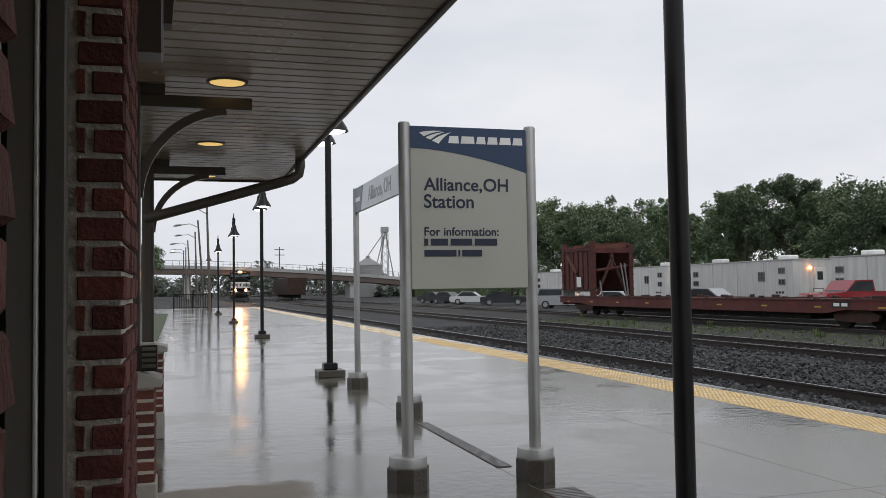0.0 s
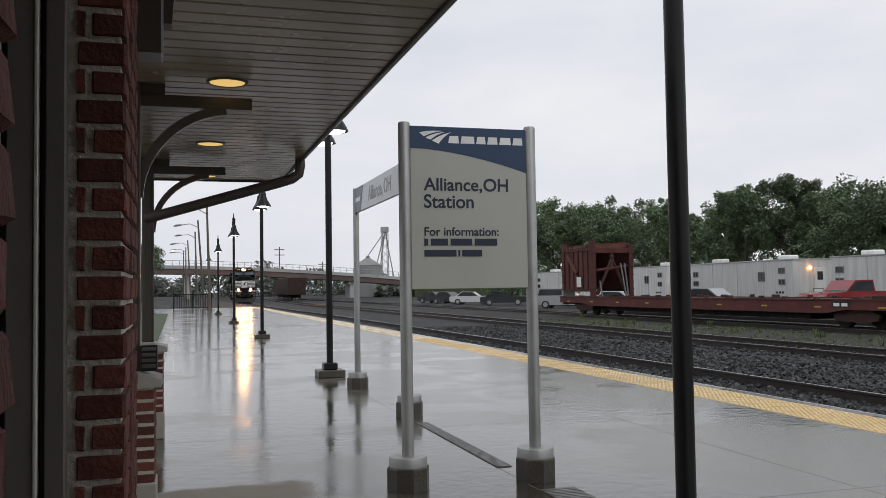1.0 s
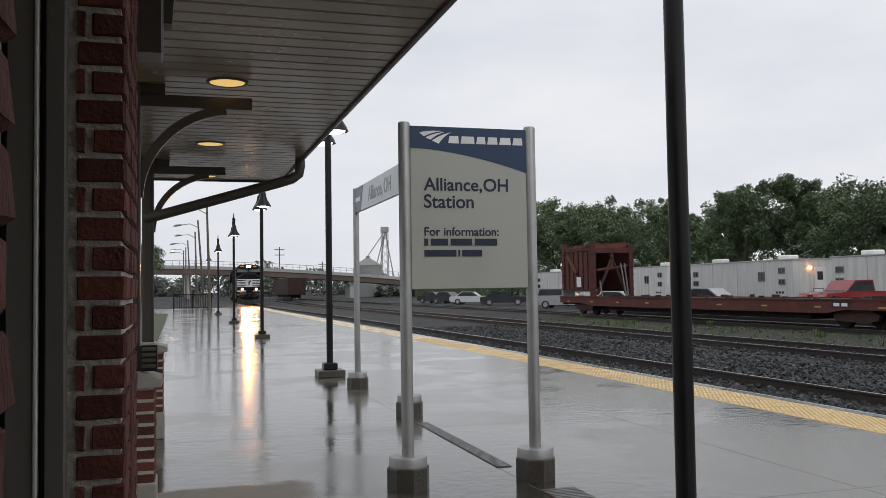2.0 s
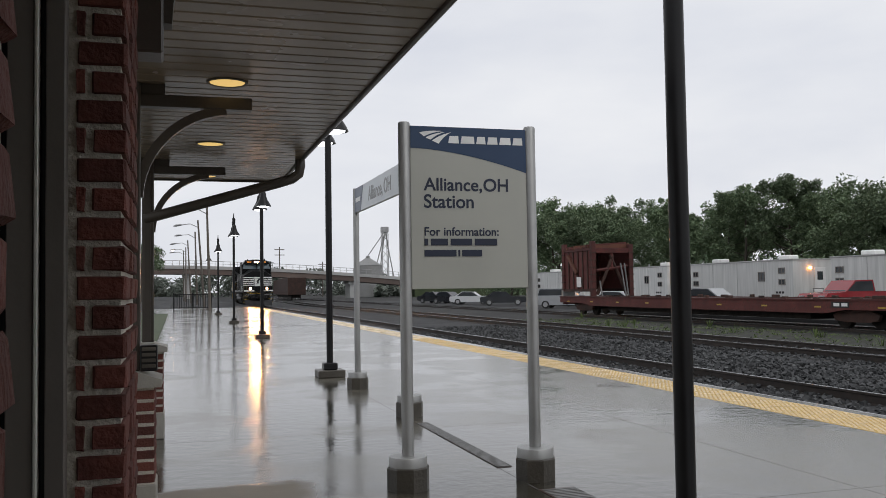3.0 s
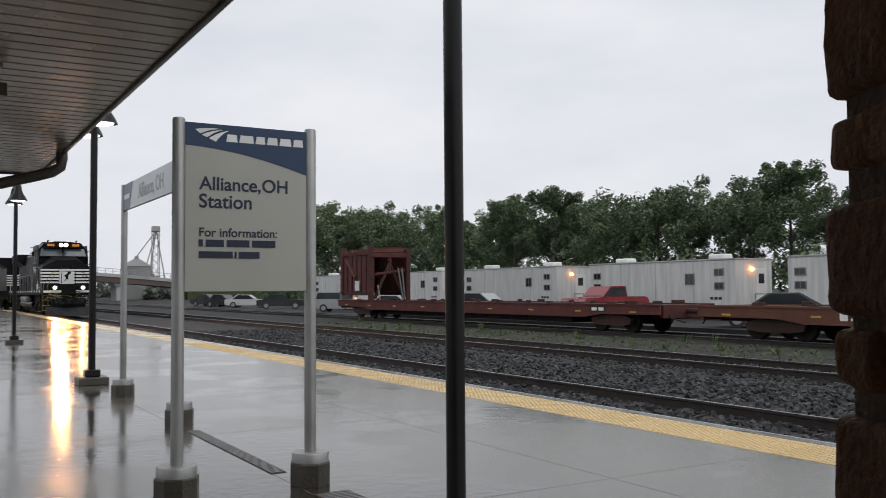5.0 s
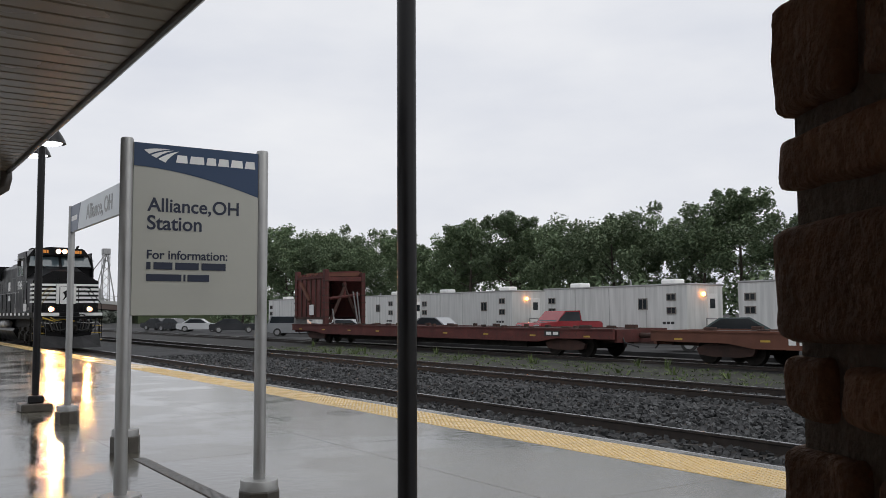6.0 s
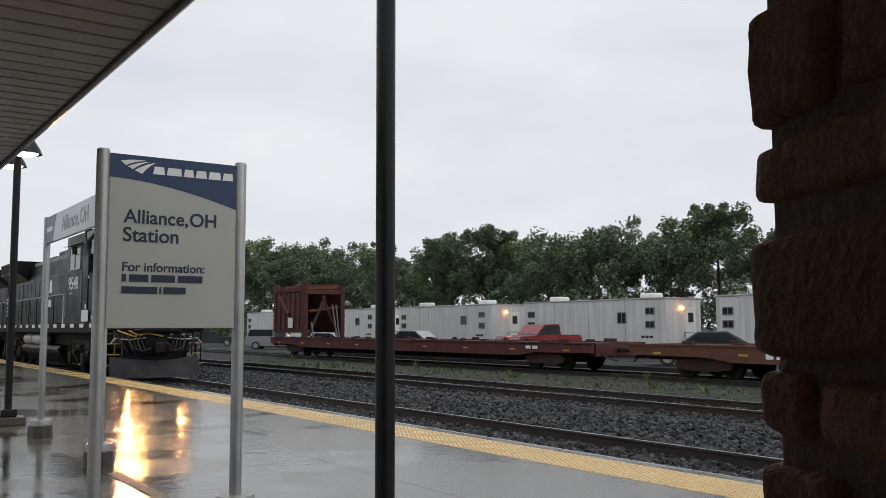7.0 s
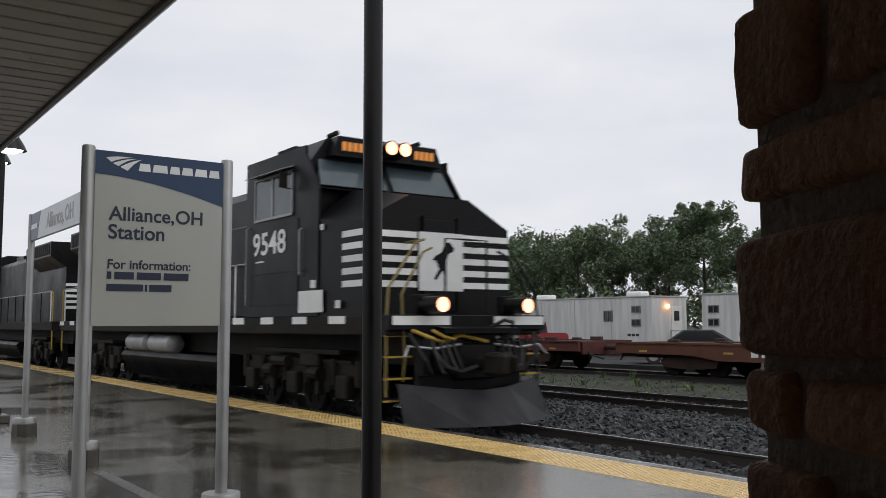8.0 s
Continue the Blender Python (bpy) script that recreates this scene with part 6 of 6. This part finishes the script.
def build_fence():
    f = thing("fence", "dark metal picket fence at the end of the platform", "fence", pose(-0.3, 75.5, 0))
    s = Solid()
    s.box(0, 3.0, -0.02, 0.02, 1.18, 1.24)
    part("rail", s, M_BLACK, f)
    s = Solid()
    s.box(0, 3.0, -0.02, 0.02, 0.12, 0.17)
    part("rail", s, M_BLACK, f)
    s = Solid()
    s.box(-0.02, 0.02, -0.015, 0.015, 0.05, 1.24)
    me = s.mesh("picket", M_BLACK)
    for k in range(22):
        share("picket", me, f, pose(0.07 + k * 0.136, 0, 0))
    for x in (0, 1.5, 3.0):
        s = Solid()
        s.box(x - 0.04, x + 0.04, -0.04, 0.04, 0, 1.34, c=0.006)
        part("post", s, M_BLACK, f)


def build_boxcar(y, x):
    b = thing("box_car", "distant dark red box car in the haze", "box car", pose(x, y, -0.3), group="distant box cars")
    s = Solid()
    s.box(-1.5, 1.5, 0, 15, 1.0, 3.9, c=0.05)
    part("body", s, M_RUSTDARK, b)
    s = Solid()
    for k in range(2):
        for q in (2.0, 12.6):
            s.tube([(-0.75 + 1.5 * k, q, 0.45), (-0.7 + 1.5 * k, q, 0.45)], 0.45, 12)
    s.box(-0.8, 0.8, 1, 14, 0.5, 1.0)
    part("running_gear", s, M_LOCOUNDER, b)


def build_utility_pole(x, y, h):
    p = thing("utility_pole", "weathered wooden utility pole with crossarms", "utility pole", pose(x, y, -0.4))
    s = Solid()
    s.tube([(0, 0, 0), (0, 0, h)], [0.2, 0.13], 7)
    part("pole", s, M_WOOD, p)
    for z in (h - 0.8, h - 2.2):
        s = Solid()
        s.box(-1.3, 1.3, -0.08, 0.08, z, z + 0.2)
        part("crossarm", s, M_WOOD, p)


M_CARWHITE = surf("white_car_paint", (0.62, 0.63, 0.64), (0.68, 0.69, 0.70), 0.25, big=1, fine=20, bump=0, coat=0.5)
M_CARDARK = surf("dark_car_paint", (0.02, 0.022, 0.026), (0.03, 0.032, 0.036), 0.25, big=1, fine=20, bump=0, coat=0.5)
M_CARRED = surf("red_car_paint", (0.24, 0.02, 0.026), (0.30, 0.028, 0.034), 0.25, big=1, fine=20, bump=0, coat=0.5)
M_CARGREEN = surf("grey_green_car_paint", (0.07, 0.10, 0.10), (0.09, 0.12, 0.12), 0.25, big=1, fine=20, bump=0, coat=0.5)
M_CARSILVER = surf("silver_car_paint", (0.36, 0.37, 0.38), (0.42, 0.43, 0.44), 0.3, metal=0.4, big=1, fine=20, bump=0, coat=0.5)


def build_far():
    build_flatcar(23.4, 51.3, M_RUST, "long rust-red flat car standing on the yard track", ((26.3, 0.9),))
    build_flatcar(-8.0, 21.6, M_RUSTORANGE, "orange rusted flat car coupled to the next one", ((14.6, 1.3),))
    build_rack()
    first = build_trailer(30.5)
    for y in (16.4, 44.7, 58.9, 73.1):
        copy_thing(first, pose(35.0, y, -0.42))
    build_car("pickup_truck", "red pickup truck parked behind the flat car", "pickup truck", M_CARRED, pose(30.7, 35.2, -0.25, 0, 0, 5), pickup=True)
    build_car("car", "grey green sedan parked behind the flat car", "car", M_CARGREEN, pose(30.3, 24.4, -0.25, 0, 0, -50))
    build_car("car", "white sedan parked side on in the lot", "car", M_CARWHITE, pose(31.0, 93.0, -0.40, 0, 0, 150))
    build_car("car", "dark grey sedan parked in the lot", "car", M_CARDARK, pose(30.6, 106, -0.40, 0, 0, 120))
    build_car("car", "black sedan parked in the lot", "car", M_CARDARK, pose(30.6, 100, -0.40, 0, 0, 120))
    build_car("car", "dark sedan parked in the lot", "car", M_CARDARK, pose(31.5, 84.5, -0.40, 0, 0, 160))
    build_car("suv", "silver sport utility vehicle parked in the lot", "car", M_CARSILVER, pose(31.0, 68.5, -0.40, 0, 0, 140), suv=True)
    build_car("car", "white sedan parked beyond the end rack", "car", M_CARWHITE, pose(30.5, 58.0, -0.40, 0, 0, 140))
    build_car("car", "pale sedan parked beside a trailer", "car", M_CARSILVER, pose(31.0, 47.0, -0.25, 0, 0, 110))
    build_trees()
    build_weeds()
    build_bridge()
    build_elevator()
    for x, y, lean, lit in ((2.45, 72, -1.5, False), (2.45, 87, -4.0, False), (2.15, 104, -1.5, False), (1.75, 121, -3.0, False), (1.0, 150, 0, False), (1.25, 140, 0, True)):
        build_street_lamp(x, y, lean, lit)
    build_fence()
    for k in range(3):
        build_boxcar(150 + 16 * k, 19.2 + 1.2 * k)
    build_utility_pole(25.6, 235, 13.3)
    build_utility_pole(18, 262, 9)
    build_utility_pole(40, 255, 10)


# ------------------------------------------------------------ build
build_ground()
build_platform()
build_tactile()
build_track(TRACK_1, RAIL_Z, -40, 400, -6, 75, "near main line track with polished rails on dark ballast", 1)
build_track(TRACK_2, RAIL_Z_2, -40, 400, 0, 75, "second main line track with polished rails on dark ballast", 2)
build_track(TRACK_3, -0.30, -60, 300, 8, 60, "yard track in gravel under the flat cars", 3)
build_stones()
build_wall()
build_pillar()
build_canopy()
build_post(5.78, "red brick pier with a pale stone cap under the canopy post")
build_post(9.05, "red brick pier with a pale stone cap under the canopy post")
build_bracket()
build_outlet()
build_blue_board()
build_sign()
build_name_sign()
build_lamp()
build_drain()
LOCO = build_locomotive()
LOCO.matrix_basis = pose(TRACK_1, 11, RAIL_Z)
LOCO_2 = copy_thing(LOCO, pose(TRACK_1, 54.3, RAIL_Z, 0, 0, 180))
tagged(LOCO_2, "second black diesel locomotive coupled back to back behind the first")
build_far()

# ------------------------------------------------------------ what moves
SPEED, LAST_Y = 17.0, 11.1


def train_y(t):
    return LAST_Y + SPEED * (8.0 - t)


def on_line(y, back=0.0):
    """A pose on the main line at y, headed along it."""
    slope = (bend(y + 2) - bend(y - 2)) / 4
    return pose(TRACK_1 + bend(y), y, RAIL_Z, 0, 0, back - math.degrees(math.atan(slope)))


def motions():
    times = [0.25 * k for k in range(33)]
    walk(LOCO, [(t, on_line(train_y(t))) for t in times])
    walk(LOCO_2, [(t, on_line(train_y(t) + 43.3, 180)) for t in times])
    for engine, way in ((LOCO, 1), (LOCO_2, -1)):
        for ob in engine.children_recursive:
            if ob.name.startswith("wheelset"):
                at = ob.matrix_basis.translation.copy()
                walk(ob, [(k / 30, pose(at.x, at.y, at.z, way * math.degrees(SPEED * k / 30 / 0.505))) for k in range(241)])


motions()
